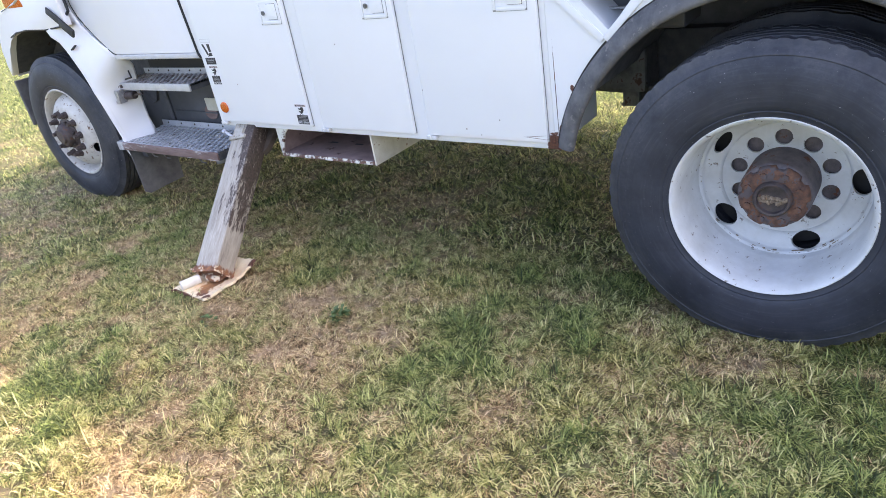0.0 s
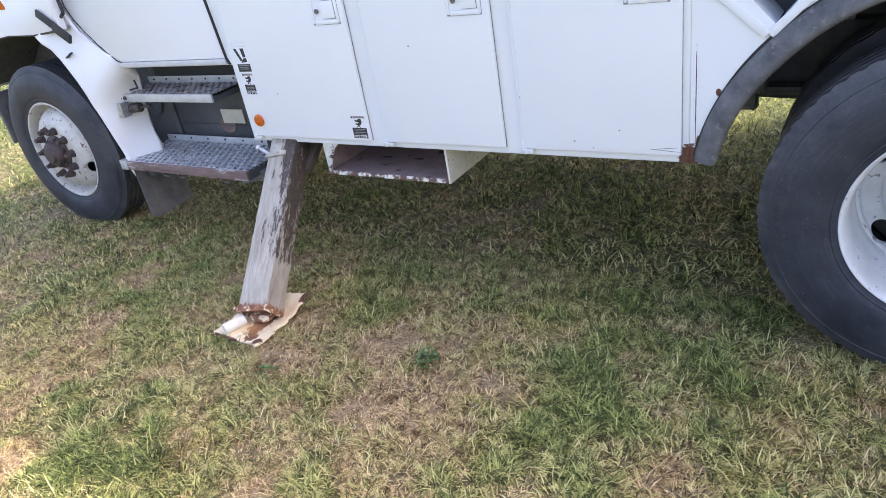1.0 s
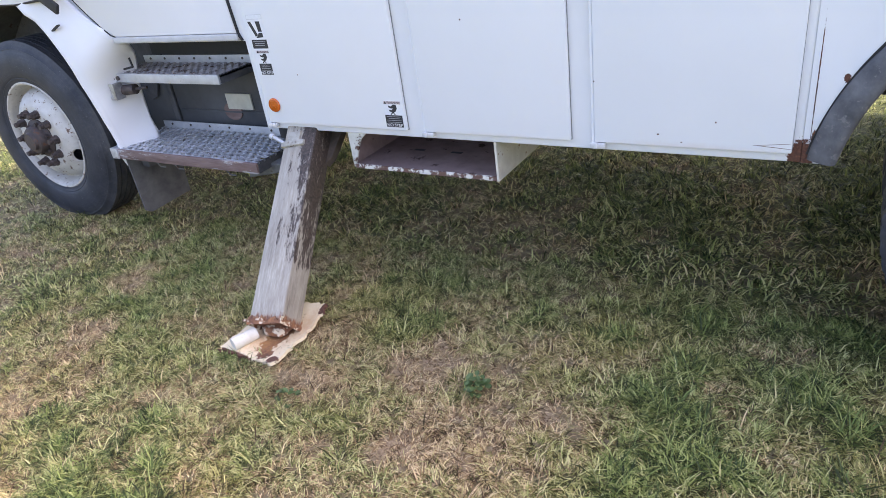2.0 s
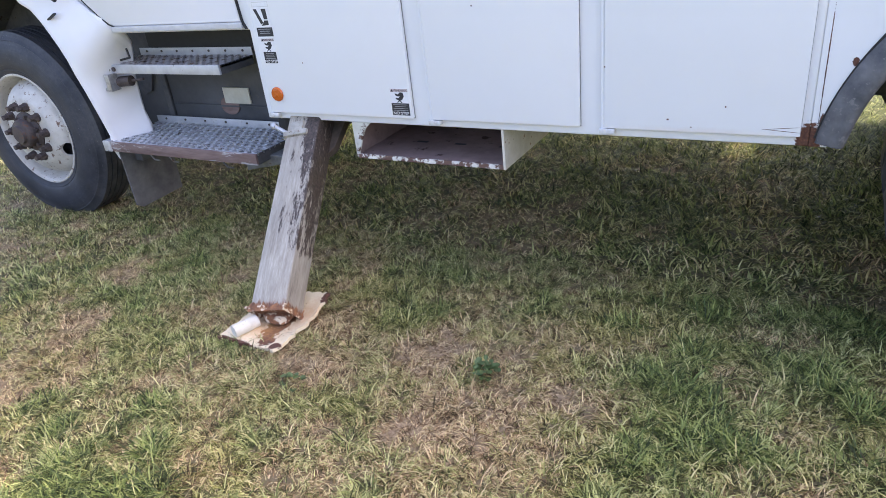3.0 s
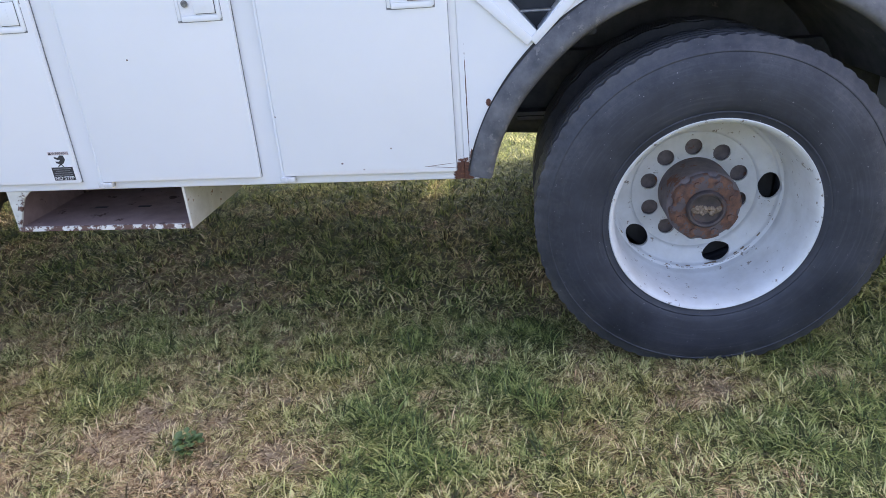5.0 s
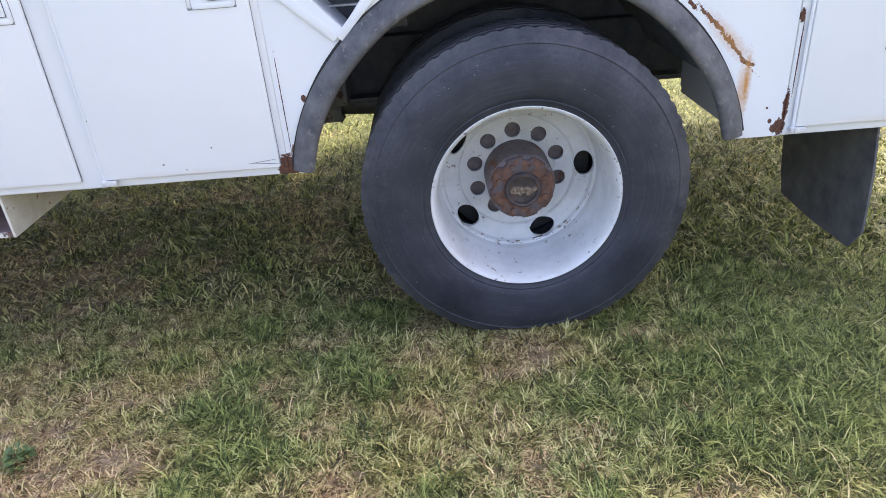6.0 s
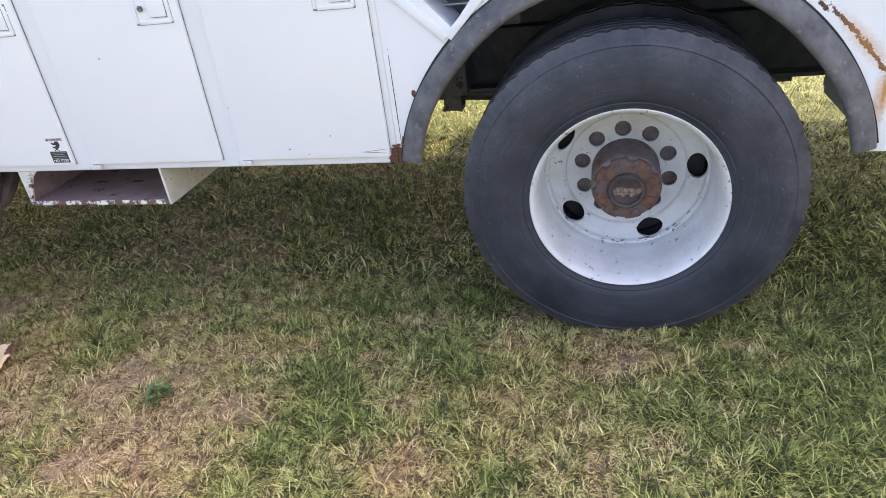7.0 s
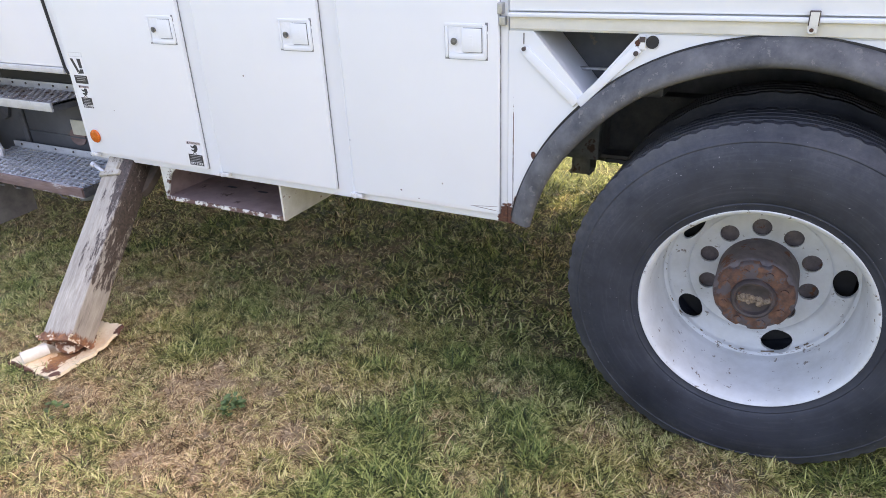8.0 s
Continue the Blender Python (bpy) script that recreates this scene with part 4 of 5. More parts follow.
        prism(bm, [(x0 + w * 0.60, z1 - h * 0.53), (x0 + w * 0.82, z1 - h * 0.53), (x0 + w * 0.84, z1 - h * 0.66), (x0 + w * 0.36, z1 - h * 0.68), (x0 + w * 0.50, z1 - h * 0.61)], y - 0.0005, y - 0.0001)
        part("pictogram", bm, M_INK, st)
        bm = bmesh.new()
        for a, b, c, d in ((0, 1, 0.985, 1), (0, 1, 0.86, 0.872), (0, 0.015, 0.86, 1), (0.985, 1, 0.86, 1)):
            box(bm, x0 + w * a, x0 + w * b, y - 0.0005, y - 0.0001, z0 + h * c, z0 + h * d)
        part("decal_border", bm, M_GALV, st)


def build_flare():
    """The rubber fender lip: a rounded profile swept round the wheel arch."""
    bm = bmesh.new()
    profile = [(0.748, 0.004), (0.750, -0.006), (0.745, -0.014), (0.730, -0.024), (0.708, -0.036), (0.692, -0.042), (0.681, -0.040), (0.675, -0.030), (0.678, -0.014), (0.692, 0.004), (0.702, 0.03), (0.712, 0.03)]
    a0, a1, n = 180 - 11.5, 11.5, 72
    rings = []
    for i in range(n + 1):
        a = radians(a0 + (a1 - a0) * i / n)
        wob = 0.003 * math.sin(i * 0.31) * math.sin(i * 0.12)
        rings.append([bm.verts.new((ARCH_X + (r + wob) * math.cos(a), y + wob * 0.6, ARCH_Z + (r + wob) * math.sin(a))) for r, y in profile])
    for p, q in zip(rings, rings[1:]):
        for k in range(len(profile)):
            l = (k + 1) % len(profile)
            bm.faces.new((p[k], p[l], q[l], q[k]))
    for ring in (rings[0], rings[-1]):
        for v in ring:
            v.co.z = ARCH_Z + 0.142 + 0.2 * (v.co.z - ARCH_Z - 0.142)
    bm.faces.new(rings[0]), bm.faces.new(rings[-1][::-1])
    part("fender_flare", bm, M_FLARE, truck, "weathered black rubber fender lip round the wheel arch", smooth=True, angle=50)
    bm = bmesh.new()
    prism(bm, arc(ARCH_X, ARCH_Z, 0.755, 168, 12, 60) + arc(ARCH_X, ARCH_Z, 0.745, 12, 168, 60), -0.0035, 0.002)
    part("flare_seam", bm, M_BLACK, truck, "thin dark gap along the fender lip")
    # wheel well
    bm = bmesh.new()
    low = 27
    outer = arc(ARCH_X, ARCH_Z, 0.728, 180 - low, low, 24)
    inner = arc(ARCH_X, ARCH_Z, 0.713, low, 180 - low, 24)
    prism(bm, outer + inner, 0.0285, 0.90)
    well = part("wheel_well", bm, M_LINER, truck, "dark wheel well in dusty paint lightened for haze")
    # Back wall added to keep bright sky out of the dark arch.
    bm = bmesh.new()
    box(bm, 1.62, 2.93, 0.90, 0.93, 0.88, 1.234)
    part("added_well_back", bm, M_LINER, well)


build_body()
build_locker_door(-0.520, 0.186, 0.082, True)
build_locker_door(0.270, 0.836, 0.728, False)
build_locker_door(0.919, 1.491, 1.375, False)
rear_door = build_locker_door(3.162, 3.93, None, False)
bm = bmesh.new()
box(bm, 3.396, 3.418, -0.025, -0.019, 0.878, 0.904, 0.003)
part("square_lock", bm, M_TANK, rear_door, "small square steel lock")
build_sticker(-0.504, -0.420, 0.964, 1.098, True)
build_sticker(-0.495, -0.427, 0.858, 0.959, False)
build_sticker(0.098, 0.178, 0.663, 0.767, False)
bm = bmesh.new()
rings = lathe(bm, [(0.029, -0.020), (0.030, -0.024), (0.027, -0.029), (0.020, -0.031), (0.012, -0.030), (0.004, -0.033), (0.0015, -0.033)], 32, (-0.466, 0, 0.731))
disc_cap(bm, rings[-1])
part("side_reflector", bm, M_AMBER, truck, "round amber side reflector", smooth=True)
build_flare()


# ---- wheels ----
def build_tyre(parent, cx, y_out, cz, radius, width, lugs=True, bead=0.280, segs=336):
    """A truck tyre whose outer sidewall lies at y_out; the body carries ribs and shoulder notches."""
    y1 = y_out + width
    mid = (y_out + y1) / 2
    pro = [(bead, y_out + 0.034), (bead + 0.006, y_out + 0.022), (bead + 0.012, y_out + 0.017)]
    span = radius - 0.018 - (bead + 0.016)
    for k in range(17):
        f = k / 16
        r, y = bead + 0.016 + span * f, y_out + 0.052 * abs(f - 0.42) ** 2.3 * 2.4
        pro.append((r, y))
        if k in (1, 14):
            pro += [(r + 0.0018, y - 0.0012), (r + 0.0036, y - 0.0011), (r + 0.0054, y + 0.0002)]
    pro += [(radius - 0.010, y_out + 0.040), (radius - 0.004, y_out + 0.044)]
    inner = [(r, y1 - (y - y_out)) for r, y in reversed(pro)]
    ribs = []
    n = 5
    a, b = y_out + 0.046, y1 - 0.046
    step = (b - a) / n
    for k in range(n):
        ribs += [(radius, a + step * k), (radius, a + step * (k + 0.78))]
        if k < n - 1:
            ribs += [(radius - 0.012, a + step * (k + 0.82)), (radius - 0.012, a + step * (k + 0.96))]
    first = len(pro)
    last = first + len(ribs)

    def push(i, s, r, y):
        if lugs and s % 5 < 2 and (first - 3 <= i <= first + 1 or last - 2 <= i <= last + 2):
            return r - 0.0038, y
        return r, y
    bm = bmesh.new()
    lathe(bm, pro + ribs + inner, segs, (0, 0, 0), push)
    for v in bm.verts:
        if v.co.z < -(radius - 0.022):
            v.co.z = -(radius - 0.022)
    ob = part("tyre", bm, M_RUBBER, parent, "dusty black truck tyre", smooth=True, angle=35)
    ob.matrix_basis = Matrix.Translation((cx, 0, cz))
    return ob


def hole(bm, x, z, rx, rz, turn, y0, y1, segs=24):
    ca, sa = math.cos(turn), math.sin(turn)
    pts = []
    for k in range(segs):
        a = 2 * math.pi * k / segs
        u, v = rx * math.cos(a), rz * math.sin(a)
        pts.append((x + u * ca - v * sa, z + u * sa + v * ca))
    prism(bm, pts, y0, y1)


RX, RZ = 0.0, 0.0
wheel = empty("rear_wheel")
wheel.parent = truck
wheel.matrix_basis = Matrix.Translation((2.2866, 0.079, 0.4784)) @ Matrix.Diagonal((1.089, 0.965, 1.089, 1))
tagged(wheel, "white dual rear wheel with a rusted hub")
build_tyre(wheel, RX, -0.148, RZ, 0.507, 0.285)
build_tyre(wheel, RX, 0.235, RZ, 0.507, 0.285, segs=160)
bm = bmesh.new()
pro = [(0.282, -0.100), (0.287, -0.112), (0.292, -0.122), (0.294, -0.130), (0.291, -0.134), (0.286, -0.132), (0.281, -0.124), (0.276, -0.108), (0.273, -0.088), (0.271, 0.020), (0.268, 0.060), (0.264, 0.075), (0.262, 0.083), (0.262, 0.098), (0.260, 0.110), (0.252, 0.115), (0.2505, 0.117), (0.250, 0.128), (0.244, 0.134), (0.225, 0.138), (0.202, 0.143), (0.196, 0.147), (0.192, 0.155), (0.180, 0.157), (0.110, 0.157), (0.100, 0.158),
       (0.100, 0.168), (0.184, 0.167), (0.202, 0.160), (0.228, 0.152), (0.250, 0.143), (0.268, 0.120), (0.274, 0.090), (0.278, 0.020), (0.282, -0.06)]
lathe(bm, pro, 96, (RX, 0, RZ), closed=True)
rim = part("rim", bm, M_RIM, wheel, "dirty white steel rim with oval hand holes", smooth=True, angle=50)
cut = bmesh.new()
for k in (0, 2, 3, 4):
    a = radians(4 + 72 * k)
    hole(cut, RX + 0.224 * math.cos(a), RZ + 0.224 * math.sin(a), 0.019 if k == 2 else 0.031, 0.044, a, 0.05, 0.25)
for k in range(10):
    a = radians(94 + 36 * k)
    hole(cut, RX + 0.1435 * math.cos(a), RZ + 0.1435 * math.sin(a), 0.0265, 0.0265, 0, 0.10, 0.20, 18)
carve(rim, cut)
for p in rim.data.polygons:
    p.use_smooth = True
rim.data.set_sharp_from_angle(angle=radians(45))
bm = bmesh.new()
rnd = random.Random(21)
for k in range(80):
    a = radians(rnd.gauss(270, 42))
    r, ln, wd = rnd.uniform(0.2495, 0.2615), rnd.uniform(0.004, 0.016), rnd.uniform(0.0006, 0.0022)
    y = 0.1135 + 0.9 * max(0.0, 0.2555 - r) - 0.9 * max(0.0, r - 0.2585)
    p = Vector((RX + r * math.cos(a), y, RZ + r * math.sin(a)))
    m = Matrix.Translation(p) @ Matrix.Rotation(-a, 4, "Y")
    box(bm, -wd, wd, -0.0012, 0.004, -ln / 2, ln / 2, 0, m)
tagged(part("dirt_line", bm, M_GRIT, rim, "dry dirt lying in the rim's groove"), kind="stuff")
bm = bmesh.new()
rings = lathe(bm, [(0.178, 0.205), (0.178, 0.182), (0.10, 0.180), (0.06, 0.180)], 48, (RX, 0, RZ))
disc_cap(bm, rings[-1])
part("stud_plate", bm, M_HUB, wheel, "rusty plate behind the bolt holes")
# Black drum puts the shade of the hand holes into its colour.
bm = bmesh.new()
rings = lathe(bm, [(0.255, 0.30), (0.255, 0.21), (0.18, 0.20)], 48, (RX, 0, RZ))
disc_cap(bm, rings[-1])
part("brake_drum", bm, M_BLACK, wheel)
# hub: drum, scalloped axle flange, sunken cap with a crusty bar
bm = bmesh.new()
rings = lathe(bm, [(0.110, 0.180), (0.109, 0.010), (0.106, -0.002), (0.098, -0.008), (0.060, -0.010), (0.02, -0.010)], 64, (RX, 0, RZ))
disc_cap(bm, rings[-1])
hub = part("hub", bm, M_HUB, wheel, "greasy grey-brown hub drum", smooth=True)
bm = bmesh.new()
rings = lathe(bm, [(0.104, -0.004), (0.103, -0.020), (0.098, -0.026), (0.066, -0.030), (0.058, -0.026), (0.020, -0.024)], 80, (RX, 0, RZ),
              lambda i, s, r, y: (r - (0.009 if i < 3 and (s % 10) > 6 else 0), y))
disc_cap(bm, rings[-1])
flange = part("axle_flange", bm, M_RUST, wheel, "rust-brown scalloped axle flange", smooth=True, angle=45)
bm = bmesh.new()
rod(bm, (0, -0.024, 0), (0, -0.034, 0), 0.011, 6)
bolt = part("flange_bolt", bm, M_RUST, wheel)
for k in range(8):
    a = radians(22.5 + 45 * k)
    m = Matrix.Translation((RX + 0.079 * math.cos(a), 0, RZ + 0.079 * math.sin(a)))
    if k:
        shared("flange_bolt", bolt, wheel, m)
    else:
        bolt.matrix_basis = m
bm = bmesh.new()
rings = lathe(bm, [(0.058, -0.024), (0.057, -0.040), (0.052, -0.046), (0.046, -0.044), (0.043, -0.032), (0.014, -0.030)], 40, (RX, 0, RZ))
disc_cap(bm, rings[-1])
cup = part("hub_cup", bm, M_CUP, wheel, "dark greasy cup in the hub", smooth=True)
bm = bmesh.new()
rnd = random.Random(5)
for k in range(60):
    u = rnd.uniform(-1, 1)
    x, z, s = RX + 0.040 * u, RZ - 0.004 + rnd.uniform(-0.013, 0.013) * (1 - 0.5 * abs(u)), rnd.uniform(0.003, 0.009)
    bmesh.ops.create_icosphere(bm, subdivisions=1, radius=s, matrix=Matrix.Translation((x, -0.031 + rnd.uniform(-0.003, 0.003), z)))
for v in bm.verts:
    v.co += Vector((rnd.uniform(-1, 1), rnd.uniform(-1, 1), rnd.uniform(-1, 1))) * 0.0012
tagged(part("crusted_grease", bm, M_CRUST, cup, "tan lumps of crusted grease"), kind="stuff")

RX, RZ = 2.287, 0.478
FX, FZ, FSTEER = -2.448, 0.459, 1.0
fwheel = empty("front_wheel")
fwheel.parent = truck
tagged(fwheel, "white front wheel with rusty studs and a dark hub")
fwheel.matrix_basis = pose(FX, 0.093, FZ, 0, 0, FSTEER) @ Matrix.Diagonal((1.055, 1.0, 1.055, 1))
build_tyre(fwheel, 0, -0.085, 0, 0.522, 0.275, lugs=False, bead=0.300)
bm = bmesh.new()
pro = [(0.288, -0.045), (0.296, -0.052), (0.306, -0.060), (0.309, -0.066), (0.306, -0.069), (0.298, -0.068), (0.292, -0.060), (0.287, -0.044), (0.283, -0.020), (0.280, 0.012), (0.272, 0.024), (0.264, 0.018), (0.259, -0.002), (0.250, -0.026), (0.236, -0.046), (0.217, -0.064), (0.200, -0.077), (0.188, -0.085), (0.178, -0.088), (0.110, -0.088),
       (0.110, -0.076), (0.178, -0.076), (0.200, -0.064), (0.225, -0.040), (0.240, -0.016), (0.250, 0.008), (0.256, 0.030), (0.280, 0.036), (0.288, 0.010)]
lathe(bm, pro, 80, (0, 0, 0), closed=True)
frim = part("rim", bm, M_FRIM, fwheel, "grimy cream-white steel rim", smooth=True, angle=50)
cut = bmesh.new()
for k in range(2):
    a = radians(-27 + 180 * k)
    hole(cut, 0.233 * math.cos(a), 0.233 * math.sin(a), 0.025, 0.043, a, -0.15, 0.08)
carve(frim, cut)
for p in frim.data.polygons:
    p.use_smooth = True
frim.data.set_sharp_from_angle(angle=radians(45))
bm = bmesh.new()
rings = lathe(bm, [(0.112, -0.078), (0.108, -0.094), (0.094, -0.098), (0.080, -0.104), (0.076, -0.136), (0.070, -0.146), (0.052, -0.150), (0.046, -0.164), (0.010, -0.166)], 40)
disc_cap(bm, rings[-1])
for k in range(6):
    a = radians(60 * k + 12)
    rod(bm, (0.088 * math.cos(a), -0.094, 0.088 * math.sin(a)), (0.088 * math.cos(a), -0.116, 0.088 * math.sin(a)), 0.011, 6)
part("hub", bm, M_CUP, fwheel, "dark greasy front hub", smooth=True)
bm = bmesh.new()
rod(bm, (0, -0.086, 0), (0, -0.094, 0), 0.025, 16)
rod(bm, (0, -0.094, 0), (0, -0.120, 0), 0.022, 6, 0.020)
rod(bm, (0, -0.120, 0), (0, -0.144, 0), 0.0135, 10)
stud = part("lug_nut", bm, M_STUD, fwheel, smooth=True, angle=30)
stud.matrix_basis = Matrix.Translation((0.143, 0, 0))
for k in range(1, 10):
    a = radians(36 * k)
    shared("lug_nut", stud, fwheel, Matrix.Translation((0.143 * math.cos(a), 0, 0.143 * math.sin(a))))
bm = bmesh.new()
rings = lathe(bm, [(0.262, 0.18), (0.262, 0.05), (0.12, 0.045)], 40)
disc_cap(bm, rings[-1])
part("brake_drum", bm, M_FRAME, fwheel)
for x, z, is_dual in ((RX, RZ, True), (FX, FZ, False)):
    far = empty("far_wheel")
    far.parent = truck
    build_tyre(far, x, WIDTH - 0.19, z, 0.545, 0.28, lugs=False, segs=80)
    if is_dual:
        build_tyre(far, x, WIDTH - 0.53, z, 0.545, 0.28, lugs=False, segs=80)
    bm = bmesh.new()
    rings = lathe(bm, [(0.288, WIDTH - 0.16), (0.27, WIDTH - 0.10), (0.10, WIDTH - 0.08)], 40, (x, 0, z))
    disc_cap(bm, rings[-1])
    part("rim", bm, M_RIM, far)

# ---- chassis ----
bm = bmesh.new()
box(bm, -3.3, 3.9, 0.76, 0.84, 0.632, 0.90, 0.004)
part("frame_rail", bm, M_FRAME, truck, "black steel chassis rail")
bm = bmesh.new()
box(bm, -3.3, 3.9, 1.56, 1.64, 0.66, 0.90, 0.004)
part("frame_rail", bm, M_FRAME, truck)
bm = bmesh.new()
rod(bm, (RX, 0.3, RZ), (RX, WIDTH - 0.3, RZ), 0.075, 20)
bmesh.ops.create_uvsphere(bm, u_segments=24, v_segments=14, radius=0.19, matrix=Matrix.Translation((RX, 1.2, RZ)))
part("rear_axle", bm, M_FRAME, truck, smooth=True)
bm = bmesh.new()
rod(bm, (FX, 0.2, FZ - 0.04), (FX, WIDTH - 0.2, FZ - 0.04), 0.05, 16)
box(bm, -3.2, -1.7, 0.95, 1.45, 0.55, 1.05, 0.05)
part("front_axle", bm, M_FRAME, truck, smooth=True)
for y in (0.66, 1.70):
    bm = bmesh.new()
    for k in range(5):
        half = 0.72 - 0.11 * k
        box(bm, RX - half, RX + half, y - 0.04, y + 0.04, 0.675 - 0.017 * k, 0.689 - 0.017 * k)
    part("leaf_spring", bm, M_FRAME, truck)
bm = bmesh.new()
box(bm, 1.44, 1.66, 0.58, 0.76, 0.67, 0.86, 0.02)
box(bm, 1.545, 1.625, 0.60, 0.70, 0.600, 0.70, 0.015)
rod(bm, (1.540, 0.62, 0.600), (1.560, 0.62, 0.625), 0.010, 8)
rod(bm, (1.61, 0.62, 0.600), (1.63, 0.62, 0.625), 0.010, 8)
part("spring_hanger", bm, M_GREY, truck, "grimy grey spring hanger")
bm = bmesh.new()
rod(bm, (-0.4, 1.2, 0.62), (RX, 1.2, RZ), 0.05, 16)
part("drive_shaft", bm, M_FRAME, truck, smooth=True)

# ---- cab, hood and fender ----
CAB_Y = 0.015


def build_cab():
    # Upper cab is unseen: a plain block, there for its shadow.
    bm = bmesh.new()
    prism(bm, [(-0.572, 0.985), (-1.50, 0.985), (-1.90, 1.30), (-1.90, 1.62), (-1.55, 2.42), (-0.572, 2.42)], CAB_Y + 0.012, WIDTH - CAB_Y - 0.012, 0.008)
    cab = part("cab", bm, M_CAB, truck, "white painted truck cab", smooth=True)
    # door skin with its curved leading edge
    lead = [(-1.430, 1.020), (-1.465, 1.030), (-1.52, 1.070), (-1.585, 1.125), (-1.655, 1.190), (-1.715, 1.255), (-1.748, 1.325), (-1.755, 1.40)]
    bm = bmesh.new()
    prism(bm, [(-0.648, 2.3), (-0.648, 1.30), (-0.620, 1.020)] + lead + [(-1.755, 1.6), (-1.5, 2.3)], CAB_Y, CAB_Y + 0.028, 0.006)
    part("door_skin", bm, M_CAB, cab, smooth=True)
    bm = bmesh.new()
    box(bm, -1.455, -0.615, CAB_Y - 0.006, CAB_Y + 0.028, 0.992, 1.018, 0.005)
    part("sill_trim", bm, M_GALV, cab, "grey strip under the door", smooth=True)
    bm = bmesh.new()
    prism(bm, [(-0.618, 1.012), (-0.604, 0.990), (-0.597, 0.990), (-0.613, 1.02), (-0.640, 1.30), (-0.640, 2.3), (-0.647, 2.3), (-0.647, 1.30)], CAB_Y + 0.001, CAB_Y + 0.014)
    part("door_seal", bm, M_BLACK, cab, "black rubber door seal")
    # Black plate put where only shade shows between cab floor and step.
    bm = bmesh.new()
    box(bm, -1.60, -0.60, 0.30, 0.34, 0.868, 0.984)
    part("cab_shade_plate", bm, M_BLACK, cab, "black plate standing for the shaded gap under the cab")
    bm = bmesh.new()
    for (xa, za), (xb, zb) in zip(lead, lead[1:]):
        rod(bm, (xa - 0.004, CAB_Y + 0.002, za - 0.003), (xb - 0.004, CAB_Y + 0.002, zb - 0.003), 0.0035, 6)
    part("door_gap", bm, M_BLACK, cab, "thin dark gap along the door edge")
    # rear fender skirt: sweeps from the cowl down behind the wheel
    edge = [(-2.03, 1.198), (-1.92, 1.120), (-1.835, 1.010), (-1.765, 0.880), (-1.748, 0.800), (-1.722, 0.715), (-1.700, 0.600), (-1.69, 0.480), (-1.69, 0.350)]
    bm = bmesh.new()
    # loft between the arch edge and the trailing edge, bulging outwards
    m = 14
    trail = [(-1.97, 1.40), (-1.80, 1.34), (-1.715, 1.20), (-1.575, 1.090), (-1.455, 1.006), (-1.505, 0.922), (-1.595, 0.748), (-1.625, 0.560), (-1.600, 0.410)]
    ynear = [-0.060, -0.060, -0.060, -0.060, -0.055, -0.045, -0.030, -0.010, 0.000]
    ydepth = [0.00, 0.004, 0.008, 0.012, 0.03, 0.135, 0.165, 0.180, 0.170]
    grid = []
    for i, ((xa, za), (xb, zb), ya, yb) in enumerate(zip(edge, trail, ynear, ydepth)):
        row = []
        for k in range(m + 1):
            f = k / m
            g = f ** (1.35 if i < 4 else 1.0 if i == 4 else 0.8)
            y = ya * (1 - g) + yb * g
            row.append(bm.verts.new((xa + (xb - xa) * f, y, za + (zb - za) * f)))
        grid.append(row)
    for p, q in zip(grid, grid[1:]):
        for k in range(m):
            bm.faces.new((p[k], p[k + 1], q[k + 1], q[k]))
    bmesh.ops.recalc_face_normals(bm, faces=bm.faces)
    bmesh.ops.solidify(bm, geom=bm.faces[:], thickness=0.02)
    bmesh.ops.subdivide_edges(bm, edges=[e for e in bm.edges], cuts=1, use_grid_fill=True, smooth=0.6)
    part("fender_skirt", bm, M_CAB, truck, "smooth white rear fender skirt", smooth=True, angle=60)
    # tilting hood with the front fender, whose nose bends inwards: x, z and depth along the arch, then back over the top
    under = [(-1.74, 1.222, -0.070), (-2.03, 1.206, -0.066), (-2.30, 1.211, -0.060), (-2.48, 1.197, -0.050), (-2.646, 1.163, -0.030), (-2.785, 1.077, -0.010), (-2.92, 0.980, 0.015), (-3.046, 0.878, 0.040)]
    over = [(-3.085, 0.870, 0.045), (-3.03, 0.965, 0.020), (-2.95, 1.06, 0.0), (-2.86, 1.16, -0.015), (-2.77, 1.25, -0.030), (-2.67, 1.315, -0.045), (-2.56, 1.350, -0.056), (-2.32, 1.375, -0.060), (-2.10, 1.45, -0.060), (-1.74, 1.54, -0.060)]
    bm = bmesh.new()
    front = [bm.verts.new((x, y, z)) for x, z, y in under + over]
    back = [bm.verts.new((x, y + 0.045, z)) for x, z, y in under + over]
    face = bm.faces.new(front)
    bm.faces.new(back[::-1])
    for k in range(len(front)):
        l = (k + 1) % len(front)
        bm.faces.new((front[l], front[k], back[k], back[l]))
    bmesh.ops.bevel(bm, geom=list(face.edges), offset=0.014, segments=3, profile=0.6, affect="EDGES")
    hood = part("hood_fender", bm, M_CAB, truck, "white tilting hood with its front fender", smooth=True, angle=50)
    for name, line, gap, material, label in (("fender_liner", under, 0.012, M_FRAME, "black inner fender lining"), ("fender_top", over, -0.012, M_CAB, "")):
        bm = bmesh.new()
        rows = [[bm.verts.new((x, y, z + dz)) for x, z, y0 in line for y in [y0 + 0.046 if near else 0.36]] for near, dz in ((True, 0.0), (False, 0.0), (False, gap), (True, gap))]
